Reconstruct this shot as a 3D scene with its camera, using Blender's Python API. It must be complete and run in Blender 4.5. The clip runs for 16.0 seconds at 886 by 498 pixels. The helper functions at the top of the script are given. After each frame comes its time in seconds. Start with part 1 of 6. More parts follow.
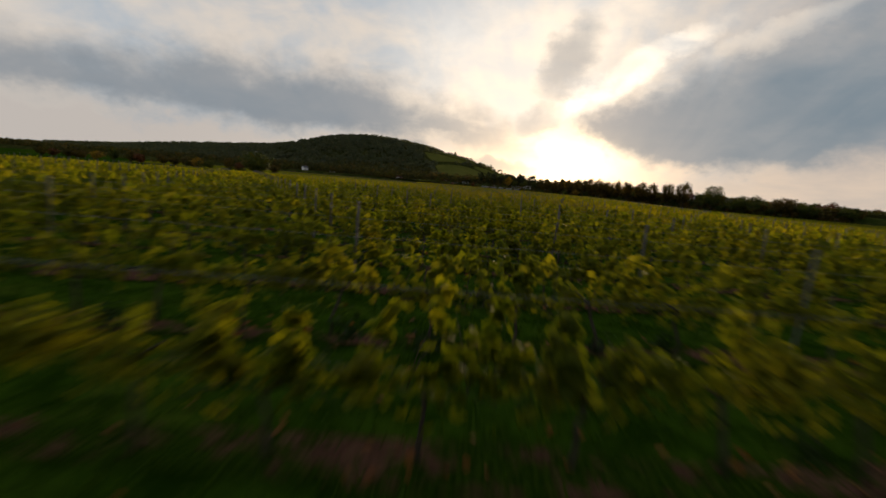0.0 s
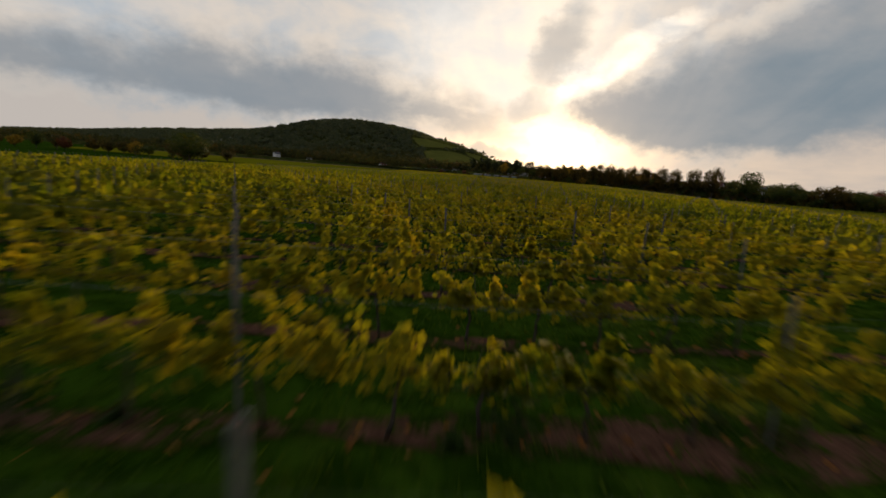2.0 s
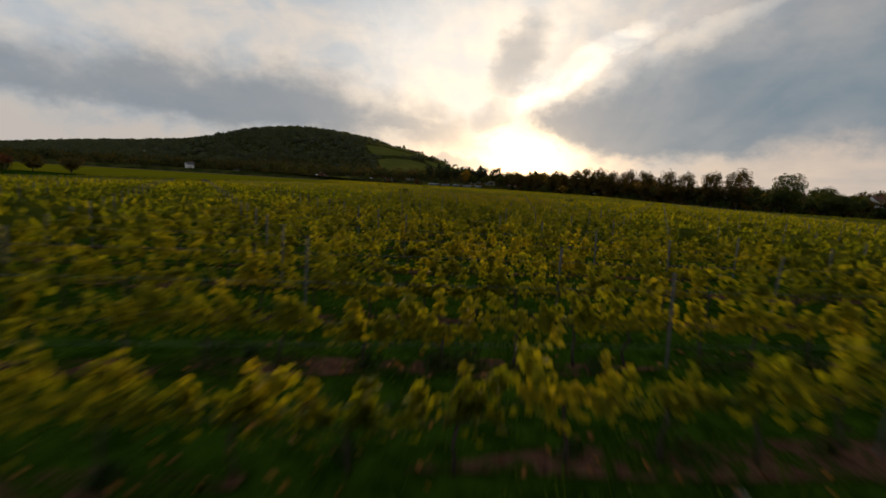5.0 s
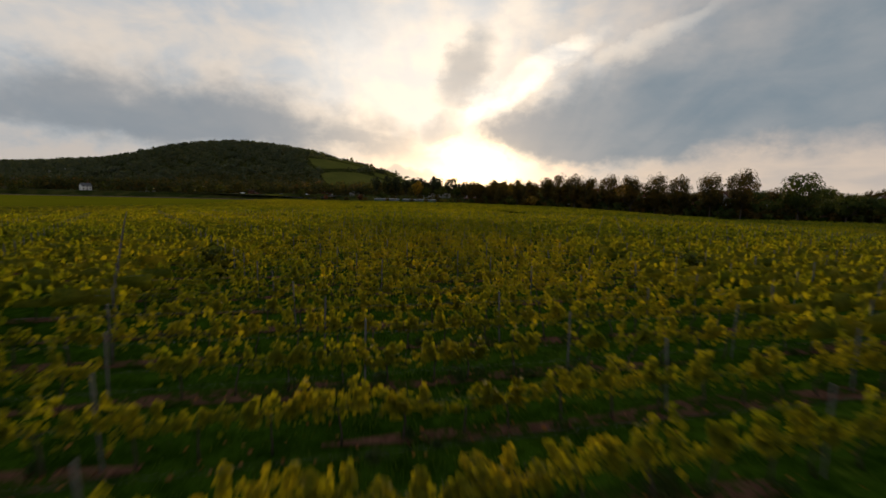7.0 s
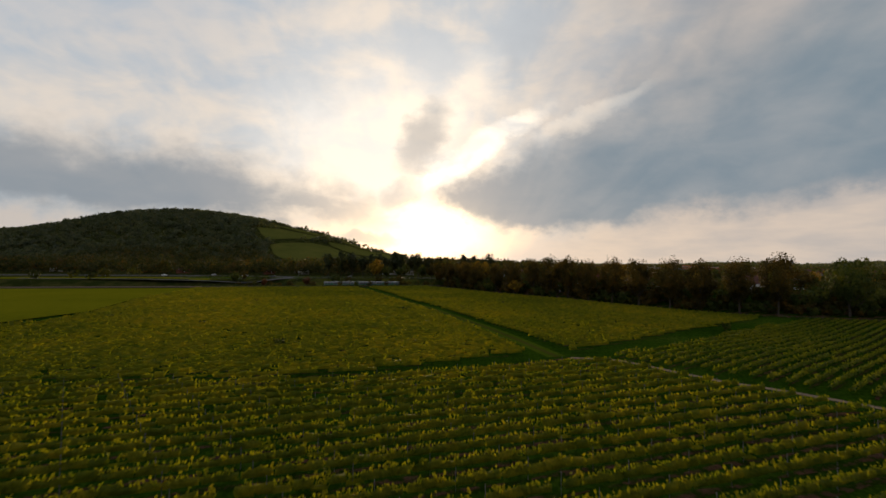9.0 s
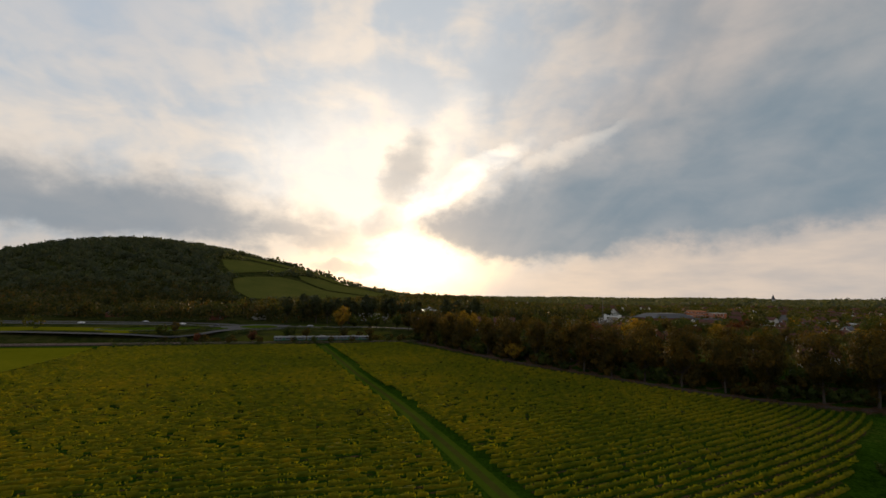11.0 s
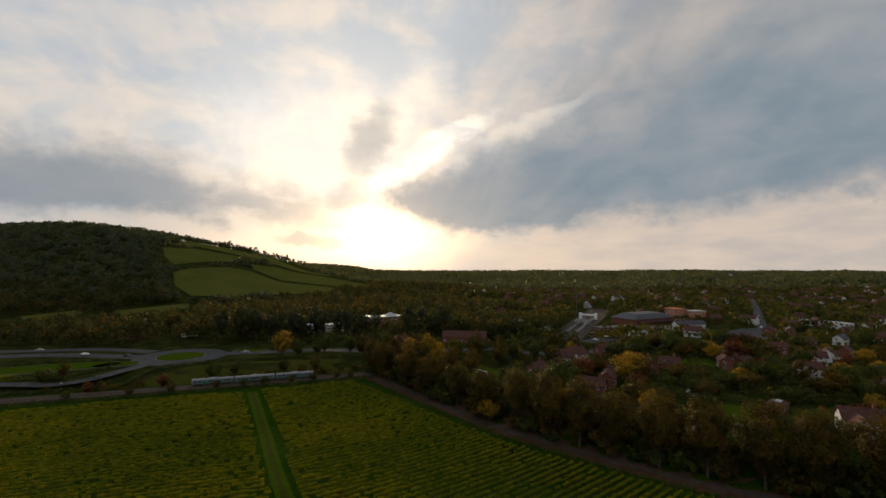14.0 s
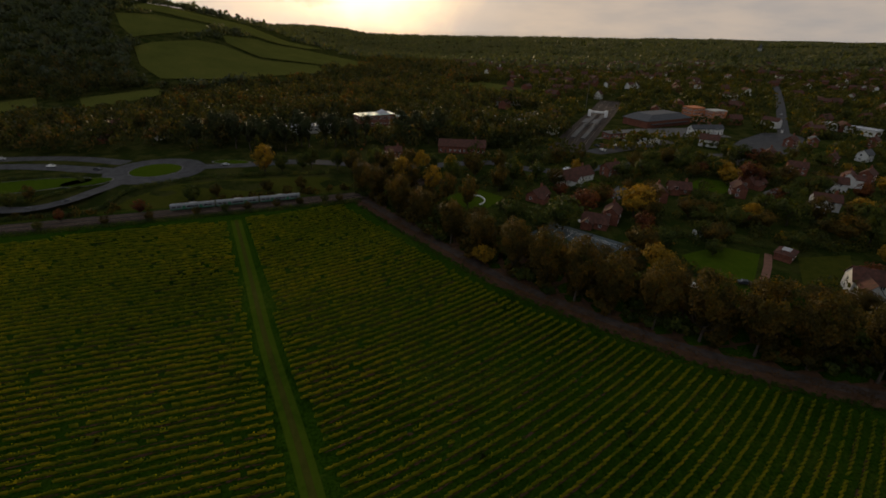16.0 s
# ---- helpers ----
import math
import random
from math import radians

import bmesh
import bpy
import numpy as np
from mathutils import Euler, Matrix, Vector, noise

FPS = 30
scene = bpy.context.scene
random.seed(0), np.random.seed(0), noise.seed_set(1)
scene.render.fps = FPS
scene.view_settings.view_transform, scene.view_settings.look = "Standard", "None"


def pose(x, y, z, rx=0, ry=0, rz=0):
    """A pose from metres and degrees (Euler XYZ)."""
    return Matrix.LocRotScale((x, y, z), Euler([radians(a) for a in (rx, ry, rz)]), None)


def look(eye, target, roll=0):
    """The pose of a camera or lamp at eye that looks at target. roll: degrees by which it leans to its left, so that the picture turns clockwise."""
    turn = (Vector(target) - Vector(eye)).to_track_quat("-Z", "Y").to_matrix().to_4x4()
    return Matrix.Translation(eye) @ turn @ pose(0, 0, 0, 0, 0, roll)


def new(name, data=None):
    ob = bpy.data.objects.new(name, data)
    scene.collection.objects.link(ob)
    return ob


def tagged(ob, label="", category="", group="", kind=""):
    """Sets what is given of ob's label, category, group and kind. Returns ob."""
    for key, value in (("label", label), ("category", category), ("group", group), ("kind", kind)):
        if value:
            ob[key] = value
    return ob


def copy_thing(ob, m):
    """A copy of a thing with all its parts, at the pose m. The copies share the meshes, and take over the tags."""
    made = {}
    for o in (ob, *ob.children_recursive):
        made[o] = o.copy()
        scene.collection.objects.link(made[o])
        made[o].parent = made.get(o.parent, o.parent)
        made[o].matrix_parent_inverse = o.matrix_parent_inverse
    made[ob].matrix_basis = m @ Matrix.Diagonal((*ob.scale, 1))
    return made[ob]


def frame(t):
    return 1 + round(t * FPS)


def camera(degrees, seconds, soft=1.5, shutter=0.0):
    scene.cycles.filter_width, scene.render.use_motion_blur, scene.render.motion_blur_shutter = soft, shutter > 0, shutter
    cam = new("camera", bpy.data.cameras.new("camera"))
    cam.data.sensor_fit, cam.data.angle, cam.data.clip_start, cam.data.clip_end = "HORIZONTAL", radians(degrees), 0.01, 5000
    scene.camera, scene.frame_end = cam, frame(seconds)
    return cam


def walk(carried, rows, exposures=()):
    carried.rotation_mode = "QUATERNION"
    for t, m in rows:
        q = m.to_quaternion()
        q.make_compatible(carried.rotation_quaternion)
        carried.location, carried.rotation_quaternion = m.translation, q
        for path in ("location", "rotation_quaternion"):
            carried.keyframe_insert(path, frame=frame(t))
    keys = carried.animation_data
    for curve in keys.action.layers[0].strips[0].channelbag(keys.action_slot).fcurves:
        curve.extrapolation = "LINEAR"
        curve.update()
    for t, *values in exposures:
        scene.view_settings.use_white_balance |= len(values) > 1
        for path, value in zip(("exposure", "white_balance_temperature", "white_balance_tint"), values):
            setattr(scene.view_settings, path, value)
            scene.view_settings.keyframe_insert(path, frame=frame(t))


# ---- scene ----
# seconds; x, y, z; heading to the left of +y, pitch, roll
PATH = [
    (0.0, 33.50, -273.40, 2.35, 14.45, -8.14, 4.90),
    (0.5, 30.35, -257.03, 2.54, 14.28, -8.56, 5.01),
    (1.0, 27.11, -240.66, 2.74, 14.11, -9.02, 4.98),
    (1.5, 23.86, -224.39, 2.82, 13.85, -9.39, 4.80),
    (2.0, 20.80, -208.49, 2.89, 13.34, -9.61, 4.56),
    (2.5, 18.15, -192.95, 2.77, 12.73, -9.52, 4.39),
    (3.0, 15.95, -177.29, 2.63, 12.22, -9.16, 4.19),
    (3.5, 14.33, -160.76, 2.61, 11.62, -8.66, 3.78),
    (4.0, 13.31, -143.19, 2.58, 10.86, -8.22, 3.70),
    (6.5, 9.81, -67.08, 4.71, 5.83, -7.90, 1.88),
    (7.0, 6.67, -53.09, 5.11, 3.94, -6.46, 1.29),
    (7.5, 3.58, -39.42, 6.78, 2.06, -4.49, 1.19),
    (8.0, 1.83, -25.73, 9.62, 0.92, -2.29, 0.87),
    (8.5, 0.83, -12.40, 13.15, -0.13, -0.07, 0.50),
    (9.0, 0.00, 0.00, 16.94, -0.96, 1.50, 0.54),
    (11.5, 1.71, 59.41, 31.17, -4.01, 5.64, 1.15),
    (12.0, 2.32, 66.50, 35.40, -4.82, 5.74, 0.96),
    (12.5, 3.16, 73.02, 39.15, -5.62, 5.82, 0.63),
    (13.0, 4.21, 79.06, 42.66, -6.37, 5.72, 0.45),
    (13.5, 5.45, 84.80, 46.56, -7.05, 4.72, 0.38),
    (14.0, 6.71, 90.40, 51.43, -7.53, 1.90, 0.45),
    (14.5, 7.73, 95.63, 57.30, -7.63, -2.73, 0.18),
    (15.0, 8.62, 101.12, 63.03, -7.76, -9.43, 0.08),
    (15.5, 9.63, 107.25, 66.96, -7.93, -17.46, 0.61),
    (16.0, 10.83, 113.72, 68.00, -8.23, -25.97, 1.50),
]


def aim(x, y, z, yaw, pitch, roll):
    a, b = radians(yaw), radians(pitch)
    ahead = Vector((-math.sin(a) * math.cos(b), math.cos(a) * math.cos(b), math.sin(b)))
    eye = Vector((x, y, z))
    return look(eye, eye + ahead * 10, roll)


cam = camera(88, 16.0, soft=1.6, shutter=0.2)
walk(cam, [(r[0], aim(*r[1:])) for r in PATH],
     exposures=[(0.0, -0.1), (7.0, -0.06), (9.0, 0.0), (12.0, 0.04), (14.5, 0.0), (15.5, -0.2), (16.0, -0.38)])

# ---- light ----
world = bpy.data.worlds.new("sky")
scene.world = world
world.use_nodes = True
NT = world.node_tree
NT.nodes.clear()


class Graph:
    """Short hand for building node trees."""

    def __init__(self, tree):
        self.t = tree

    def node(self, kind, operation=None):
        n = self.t.nodes.new(kind)
        if operation:
            n.operation = operation
        return n

    def put(self, sock, v):
        if isinstance(v, bpy.types.NodeSocket):
            self.t.links.new(v, sock)
        elif v is not None:
            sock.default_value = v

    def m(self, op, a, b=0.0, c=None, clamp=False):
        n = self.node("ShaderNodeMath", op)
        n.use_clamp = clamp
        self.put(n.inputs[0], a)
        self.put(n.inputs[1], b)
        if c is not None:
            self.put(n.inputs[2], c)
        return n.outputs[0]

    def ramp(self, v, lo, hi, out0=0.0, out1=1.0):
        n = self.node("ShaderNodeMapRange")
        n.interpolation_type = "SMOOTHSTEP"
        self.put(n.inputs["Value"], v)
        for k, x in (("From Min", lo), ("From Max", hi), ("To Min", out0), ("To Max", out1)):
            self.put(n.inputs[k], x)
        return n.outputs["Result"]

    def noise(self, vec, scale, detail=4.0, rough=0.55, distort=0.0):
        n = self.node("ShaderNodeTexNoise")
        self.put(n.inputs["Vector"], vec)
        n.inputs["Scale"].default_value = scale
        n.inputs["Detail"].default_value = detail
        n.inputs["Roughness"].default_value = rough
        n.inputs["Distortion"].default_value = distort
        return n

    def mix(self, fac, a, b, blend="MIX"):
        n = self.node("ShaderNodeMix")
        n.data_type, n.blend_type = "RGBA", blend
        self.put(n.inputs[0], fac)
        self.put(n.inputs[6], a if isinstance(a, bpy.types.NodeSocket) else (*a, 1))
        self.put(n.inputs[7], b if isinstance(b, bpy.types.NodeSocket) else (*b, 1))
        return n.outputs[2]


SUN_EL, SUN_AZ = 5.0, -1.5  # degrees; azimuth to the right of +y


def build_sky():
    g = Graph(NT)
    tc = g.node("ShaderNodeTexCoord").outputs["Generated"]
    sep = g.node("ShaderNodeSeparateXYZ")
    g.put(sep.inputs[0], tc)
    x, y, z = sep.outputs
    deg = 180 / math.pi
    az0 = g.m("MULTIPLY", g.m("ARCTAN2", x, y), deg)
    el0 = g.m("MULTIPLY", g.m("ARCSINE", z), deg)

    def stretched(sz):
        n = g.node("ShaderNodeMapping")
        g.put(n.inputs["Vector"], tc)
        n.inputs["Scale"].default_value = (1.0, 1.0, sz)
        return n.outputs[0]

    def profile(v, pts):
        """A height in degrees that follows the bearing v through pts."""
        n = g.node("ShaderNodeValToRGB")
        n.color_ramp.interpolation = "EASE"
        els = n.color_ramp.elements
        while len(els) < len(pts):
            els.new(0.5)
        for e, (a, h) in zip(els, pts):
            e.position, e.color = (a + 60.0) / 120.0, (h / 40.0,) * 3 + (1,)
        g.put(n.inputs[0], g.m("MULTIPLY_ADD", v, 1 / 120.0, 0.5))
        return g.m("MULTIPLY", n.outputs[0], 40.0)

    def gauss(v, w, c, d, sx, sy):
        p, q = g.m("DIVIDE", g.m("SUBTRACT", v, c), sx), g.m("DIVIDE", g.m("SUBTRACT", w, d), sy)
        return g.m("EXPONENT", g.m("MULTIPLY", g.m("ADD", g.m("MULTIPLY", p, p), g.m("MULTIPLY", q, q)), -1.0))

    def stroke(v, w, a, b, wide, soft=2.1):
        """A wisp from a to b, both bearing and height, that thins out at its ends."""
        dx, dy = b[0] - a[0], b[1] - a[1]
        ln = math.hypot(dx, dy)
        px, py = g.m("SUBTRACT", v, (a[0] + b[0]) / 2), g.m("SUBTRACT", w, (a[1] + b[1]) / 2)
        t = g.m("DIVIDE", g.m("ADD", g.m("MULTIPLY", px, dx / ln), g.m("MULTIPLY", py, dy / ln)), ln / 2)
        s = g.m("DIVIDE", g.m("SUBTRACT", g.m("MULTIPLY", py, dx / ln), g.m("MULTIPLY", px, dy / ln)), wide)
        return g.ramp(g.m("ADD", g.m("MULTIPLY", t, t), g.m("MULTIPLY", s, s)), soft, 0.0)

    warp = g.noise(stretched(1.6), 5.5, 5.0, 0.55)
    fluff = g.noise(stretched(1.3), 19.0, 4.0, 0.6)
    ws, fs = g.node("ShaderNodeSeparateColor"), g.node("ShaderNodeSeparateColor")
    g.put(ws.inputs[0], warp.outputs["Color"])
    g.put(fs.inputs[0], fluff.outputs["Color"])

    def bent(v, k, big, small):
        v = g.m("ADD", v, g.m("MULTIPLY", g.m("SUBTRACT", ws.outputs[k], 0.5), big))
        return g.m("ADD", v, g.m("MULTIPLY", g.m("SUBTRACT", fs.outputs[k], 0.5), small))

    az, el = bent(az0, 0, 9.0, 4.5), bent(el0, 1, 6.5, 3.5)
    azs, els = bent(az0, 1, 3.0, 3.2), bent(el0, 2, 3.0, 2.8)
    # wisps that fan out from the low sun
    fan = g.node("ShaderNodeCombineXYZ")
    up = g.m("ADD", el0, 12.0)
    g.put(fan.inputs[0], g.m("MULTIPLY", g.m("ARCTAN2", up, az0), 3.0))
    g.put(fan.inputs[1], g.m("MULTIPLY", g.m("SQRT", g.m("ADD", g.m("MULTIPLY", up, up), g.m("MULTIPLY", az0, az0))), 0.035))
    rays = g.noise(fan.outputs[0], 2.0, 3.0, 0.5, 0.4).outputs["Fac"]
    fine = g.noise(stretched(2.0), 8.0, 5.0, 0.55, 0.3).outputs["Fac"]
    broad = g.noise(stretched(1.5), 3.2, 4.0, 0.5).outputs["Fac"]
    flat = g.noise(stretched(4.0), 7.0, 4.0, 0.55).outputs["Fac"]
    # the long grey bank right of the sun
    low = profile(az, [(-4.0, 8.0), (0.5, 5.6), (5.5, 3.8), (11, 3.1), (16.5, 3.6), (20.6, 4.2), (27, 5.2), (33, 6.0), (43, 7.0), (50, 7.8), (60, 9)])
    high = profile(az, [(-4.5, 7.6), (-2.0, 9.0), (2.8, 11.0), (7.5, 13.2), (12.4, 15.2), (16.7, 16.6), (20.8, 18.2), (27.5, 21), (33.6, 24), (44, 28), (60, 32)])
    lip = g.ramp(az, 4.0, 34.0, 4.6, 13.0)
    bank = g.m("MULTIPLY", g.ramp(g.m("SUBTRACT", el, low), -0.6, 1.9), g.ramp(g.m("DIVIDE", g.m("SUBTRACT", high, el), lip), -0.35, 0.75))
    bank = g.m("MULTIPLY", bank, g.ramp(az, -4.0, 0.5))
    # the bank left of it, over the hill, broken up towards the sun
    top = profile(az, [(-60, 10.5), (-47, 11.2), (-39, 12.6), (-31, 13.0), (-25.8, 12.2), (-20, 11.0), (-16, 10.8), (-12, 10), (-7, 9), (-2, 6)])
    foot = profile(az, [(-60, 5.0), (-38, 5.0), (-25, 4.6), (-13.7, 3.8), (-7, 3.0), (-2, 2.6)])
    left = g.m("MULTIPLY", g.ramp(g.m("SUBTRACT", el, foot), -1.6, 1.8), g.ramp(g.m("SUBTRACT", top, el), -1.2, 4.0))
    left = g.m("MULTIPLY", left, g.m("MULTIPLY", g.ramp(az, -26.0, -4.0, 1.0, 0.55), g.ramp(az, -1.5, -5.0)))
    left = g.m("MULTIPLY", left, g.m("MAXIMUM", g.ramp(az0, -14.0, -22.0), g.ramp(fine, 0.34, 0.58, 0.4, 1.0)))
    # the small clouds in the gap
    small = g.m("MAXIMUM", g.m("MULTIPLY", stroke(azs, els, (-3.8, 11.6), (0.6, 18.6), 2.3), 0.72), g.m("MULTIPLY", stroke(azs, els, (-7.2, 6.4), (-1.6, 10.2), 1.5), 0.6))
    small = g.m("MAXIMUM", small, g.m("MULTIPLY", stroke(azs, els, (-12.5, 3.0), (-4.2, 2.6), 0.9), 0.7))
    dark = g.m("MAXIMUM", g.m("MAXIMUM", bank, left), small)
    # clear sky behind thin lit cloud
    sky = g.node("ShaderNodeTexSky")
    sky.sky_type, sky.sun_disc = "NISHITA", False
    sky.sun_elevation, sky.sun_rotation = radians(SUN_EL), radians(SUN_AZ)
    sky.air_density, sky.dust_density = 1.0, 2.0
    clear = g.node("ShaderNodeVectorMath", "SCALE")
    g.put(clear.inputs[0], sky.outputs[0])
    clear.inputs["Scale"].default_value = 0.07
    puff = g.m("ADD", g.m("MULTIPLY", fine, 0.35), g.m("ADD", g.m("MULTIPLY", broad, 0.4), g.m("MULTIPLY", rays, 0.25)))
    thin = g.mix(g.ramp(puff, 0.42, 0.58), (0.525, 0.575, 0.63), (0.83, 0.735, 0.645))
    base = g.mix(0.88, clear.outputs[0], thin)
    base = g.mix(g.m("MULTIPLY", g.ramp(az0, -8.0, -40.0), g.ramp(el0, 14.0, 30.0, 0.0, 0.7)), base, (0.40, 0.465, 0.55))
    veil = g.mix(g.ramp(g.m("ADD", g.m("MULTIPLY", rays, 0.6), g.m("MULTIPLY", fine, 0.4)), 0.30, 0.72), (0.31, 0.325, 0.345), (0.54, 0.475, 0.43))
    base = g.mix(g.ramp(g.m("SUBTRACT", az, g.m("MULTIPLY", el, 0.22)), -4.0, 30.0, 0.0, 0.95), base, veil)
    shelf = g.m("MULTIPLY", g.ramp(g.m("SUBTRACT", low, el), -0.5, 1.5), g.ramp(az0, 8.0, 20.0))
    base = g.mix(shelf, base, g.mix(g.ramp(flat, 0.25, 0.75), (0.48, 0.44, 0.415), (0.66, 0.55, 0.46)))
    hem = g.m("MULTIPLY", g.ramp(g.m("SUBTRACT", foot, el), -0.5, 1.5), g.ramp(az0, -14.0, -24.0))
    base = g.mix(hem, base, (0.56, 0.51, 0.47))
    grey = g.mix(g.ramp(g.m("ADD", g.m("MULTIPLY", fine, 0.5), g.m("MULTIPLY", rays, 0.5)), 0.28, 0.72), (0.19, 0.252, 0.302), (0.315, 0.342, 0.365))
    grey = g.mix(gauss(az0, el0, -3.0, 8.0, 15.0, 9.0), grey, (0.50, 0.46, 0.43))
    grey = g.mix(g.m("MULTIPLY", g.ramp(az0, -16.0, -26.0), 0.55), grey, (0.31, 0.325, 0.35))
    col = g.mix(g.m("MULTIPLY", dark, 0.95), base, grey)
    # the break in the cloud that the sun lights from behind
    gap = g.m("SUBTRACT", 1.0, g.m("MULTIPLY", dark, 0.9))
    glow = g.m("MULTIPLY", g.m("ADD", g.m("MULTIPLY", gauss(az, el, -9.0, 14.0, 10.0, 6.5), 0.8), g.m("MULTIPLY", gauss(az, el, -4.0, 14.0, 17.0, 15.0), 0.6)), gap)
    core = g.m("MULTIPLY", gauss(azs, els, -1.0, 3.4, 6.3, 3.0), g.m("SUBTRACT", 1.0, g.m("MULTIPLY", dark, 0.6)))
    wide = g.m("MULTIPLY", gauss(az0, el0, -1.0, 1.0, 26.0, 6.0), g.m("SUBTRACT", 1.0, g.m("MULTIPLY", dark, 0.75)))
    beam = g.m("ADD", stroke(azs, els, (-2.5, 9.4), (12.8, 17.6), 1.5), g.m("MULTIPLY", stroke(azs, els, (0.5, 16.0), (7.0, 24.0), 3.0), 0.22))
    beam2 = stroke(azs, els, (13.0, 14.8), (25.0, 19.5), 1.0)
    for amount, colour in ((glow, (0.42, 0.335, 0.235)), (core, (1.9, 1.32, 0.62)), (wide, (0.36, 0.22, 0.085)), (g.m("MULTIPLY", beam, g.ramp(fine, 0.30, 0.62, 0.35, 1.0)), (0.60, 0.50, 0.37)), (beam2, (0.17, 0.14, 0.10))):
        col = g.mix(1.0, col, g.mix(amount, (0, 0, 0), colour), "ADD")
    col = g.mix(g.ramp(el0, -0.2, -3.0), col, (0.05, 0.05, 0.03))
    bg = g.node("ShaderNodeBackground")
    g.put(bg.inputs["Color"], col)
    bg.inputs["Strength"].default_value = 1.0
    out = g.node("ShaderNodeOutputWorld")
    g.put(out.inputs[0], bg.outputs[0])


build_sky()
sun = new("sun", bpy.data.lights.new("sun", "SUN"))
sun.data.energy, sun.data.angle, sun.data.color = 3.3, radians(10), (1.0, 0.71, 0.38)
sun.matrix_world = look((0, 0, 0), (-math.sin(radians(SUN_AZ)) * math.cos(radians(SUN_EL)), -math.cos(radians(SUN_AZ)) * math.cos(radians(SUN_EL)), -math.sin(radians(SUN_EL))))
sun.location = (0, 100, 200)


# ---- materials ----
def material(name, build):
    mt = bpy.data.materials.new(name)
    mt.use_nodes = True
    g = Graph(mt.node_tree)
    bsdf = mt.node_tree.nodes["Principled BSDF"]
    build(g, bsdf)
    return mt


def plain(name, a, b, scale=6.0, rough=0.7, metal=0.0, bump=0.2, grain=60.0, spec=0.15):
    """A surface whose colour wanders between a and b at two scales, with fine relief."""
    def build(g, bsdf):
        pos = g.node("ShaderNodeTexCoord").outputs["Object"]
        n1, n2 = g.noise(pos, scale, 5.0), g.noise(pos, grain, 3.0)
        fac = g.ramp(g.m("ADD", g.m("MULTIPLY", n1.outputs["Fac"], 0.7), g.m("MULTIPLY", n2.outputs["Fac"], 0.3)), 0.33, 0.67)
        g.put(bsdf.inputs["Base Color"], g.mix(fac, a, b))
        bsdf.inputs["Specular IOR Level"].default_value = spec
        g.put(bsdf.inputs["Roughness"], g.ramp(n1.outputs["Fac"], 0.2, 0.8, max(rough - 0.12, 0.05), min(rough + 0.12, 1.0)))
        bsdf.inputs["Metallic"].default_value = metal
        if bump:
            bn = g.node("ShaderNodeBump")
            bn.inputs["Strength"].default_value = bump
            bn.inputs["Distance"].default_value = 0.02
            g.put(bn.inputs["Height"], n2.outputs["Fac"])
            g.put(bsdf.inputs["Normal"], bn.outputs[0])
    return material(name, build)


def leafy(name, colours, through_light=0.35, island=True, world_scale=0.02, clump=0.7):
    """Foliage: colour differs from leaf to leaf and over the place, and light comes through."""
    def build(g, bsdf):
        if island:
            rnd = g.node("ShaderNodeNewGeometry").outputs["Random Per Island"]
        else:
            rnd = g.node("ShaderNodeObjectInfo").outputs["Random"]
        pos = g.node("ShaderNodeNewGeometry").outputs["Position"]
        n = g.noise(pos, world_scale, 3.0).outputs["Fac"]
        n2 = g.noise(pos, clump, 3.0).outputs["Fac"]
        wr, wn, wc = (0.12, 0.52, 0.56) if clump > 0.3 else (0.16, 0.25, 0.95)
        v = g.m("ADD", g.m("MULTIPLY", rnd, wr), g.m("ADD", g.m("MULTIPLY", n, wn), g.m("MULTIPLY", n2, wc)))
        v = g.ramp(v, 0.22, 0.98) if clump > 0.3 else g.ramp(v, 0.40, 0.98)
        cr = g.node("ShaderNodeValToRGB")
        els = cr.color_ramp.elements
        while len(els) < len(colours):
            els.new(0.5)
        for k, (p, c) in enumerate(colours):
            els[k].position = p
            els[k].color = (*c, 1)
        g.put(cr.inputs[0], v)
        fine = g.noise(pos, 6.0, 3.0, 0.65).outputs["Fac"]
        shade = g.mix(g.ramp(fine, 0.36, 0.62), (0.78, 0.84, 0.78), (1.16, 1.12, 1.0))
        colour = g.mix(1.0, cr.outputs[0], shade, "MULTIPLY")
        rough = g.node("ShaderNodeBump")
        rough.inputs["Strength"].default_value, rough.inputs["Distance"].default_value = 0.45, 0.10
        g.put(rough.inputs["Height"], fine)
        g.put(bsdf.inputs["Normal"], rough.outputs[0])
        g.put(bsdf.inputs["Base Color"], colour)
        bsdf.inputs["Roughness"].default_value = 0.6
        bsdf.inputs["Specular IOR Level"].default_value = 0.07
        tr = g.node("ShaderNodeBsdfTranslucent")
        g.put(tr.inputs["Color"], g.mix(1.0, colour, (1.55, 1.45, 0.5), "MULTIPLY"))
        g.put(tr.inputs["Normal"], rough.outputs[0])
        mx = g.node("ShaderNodeMixShader")
        mx.inputs[0].default_value = through_light
        g.put(mx.inputs[1], bsdf.outputs[0])
        g.put(mx.inputs[2], tr.outputs[0])
        out = [k for k in g.t.nodes if k.type == "OUTPUT_MATERIAL"][0]
        g.put(out.inputs[0], mx.outputs[0])
    return material(name, build)


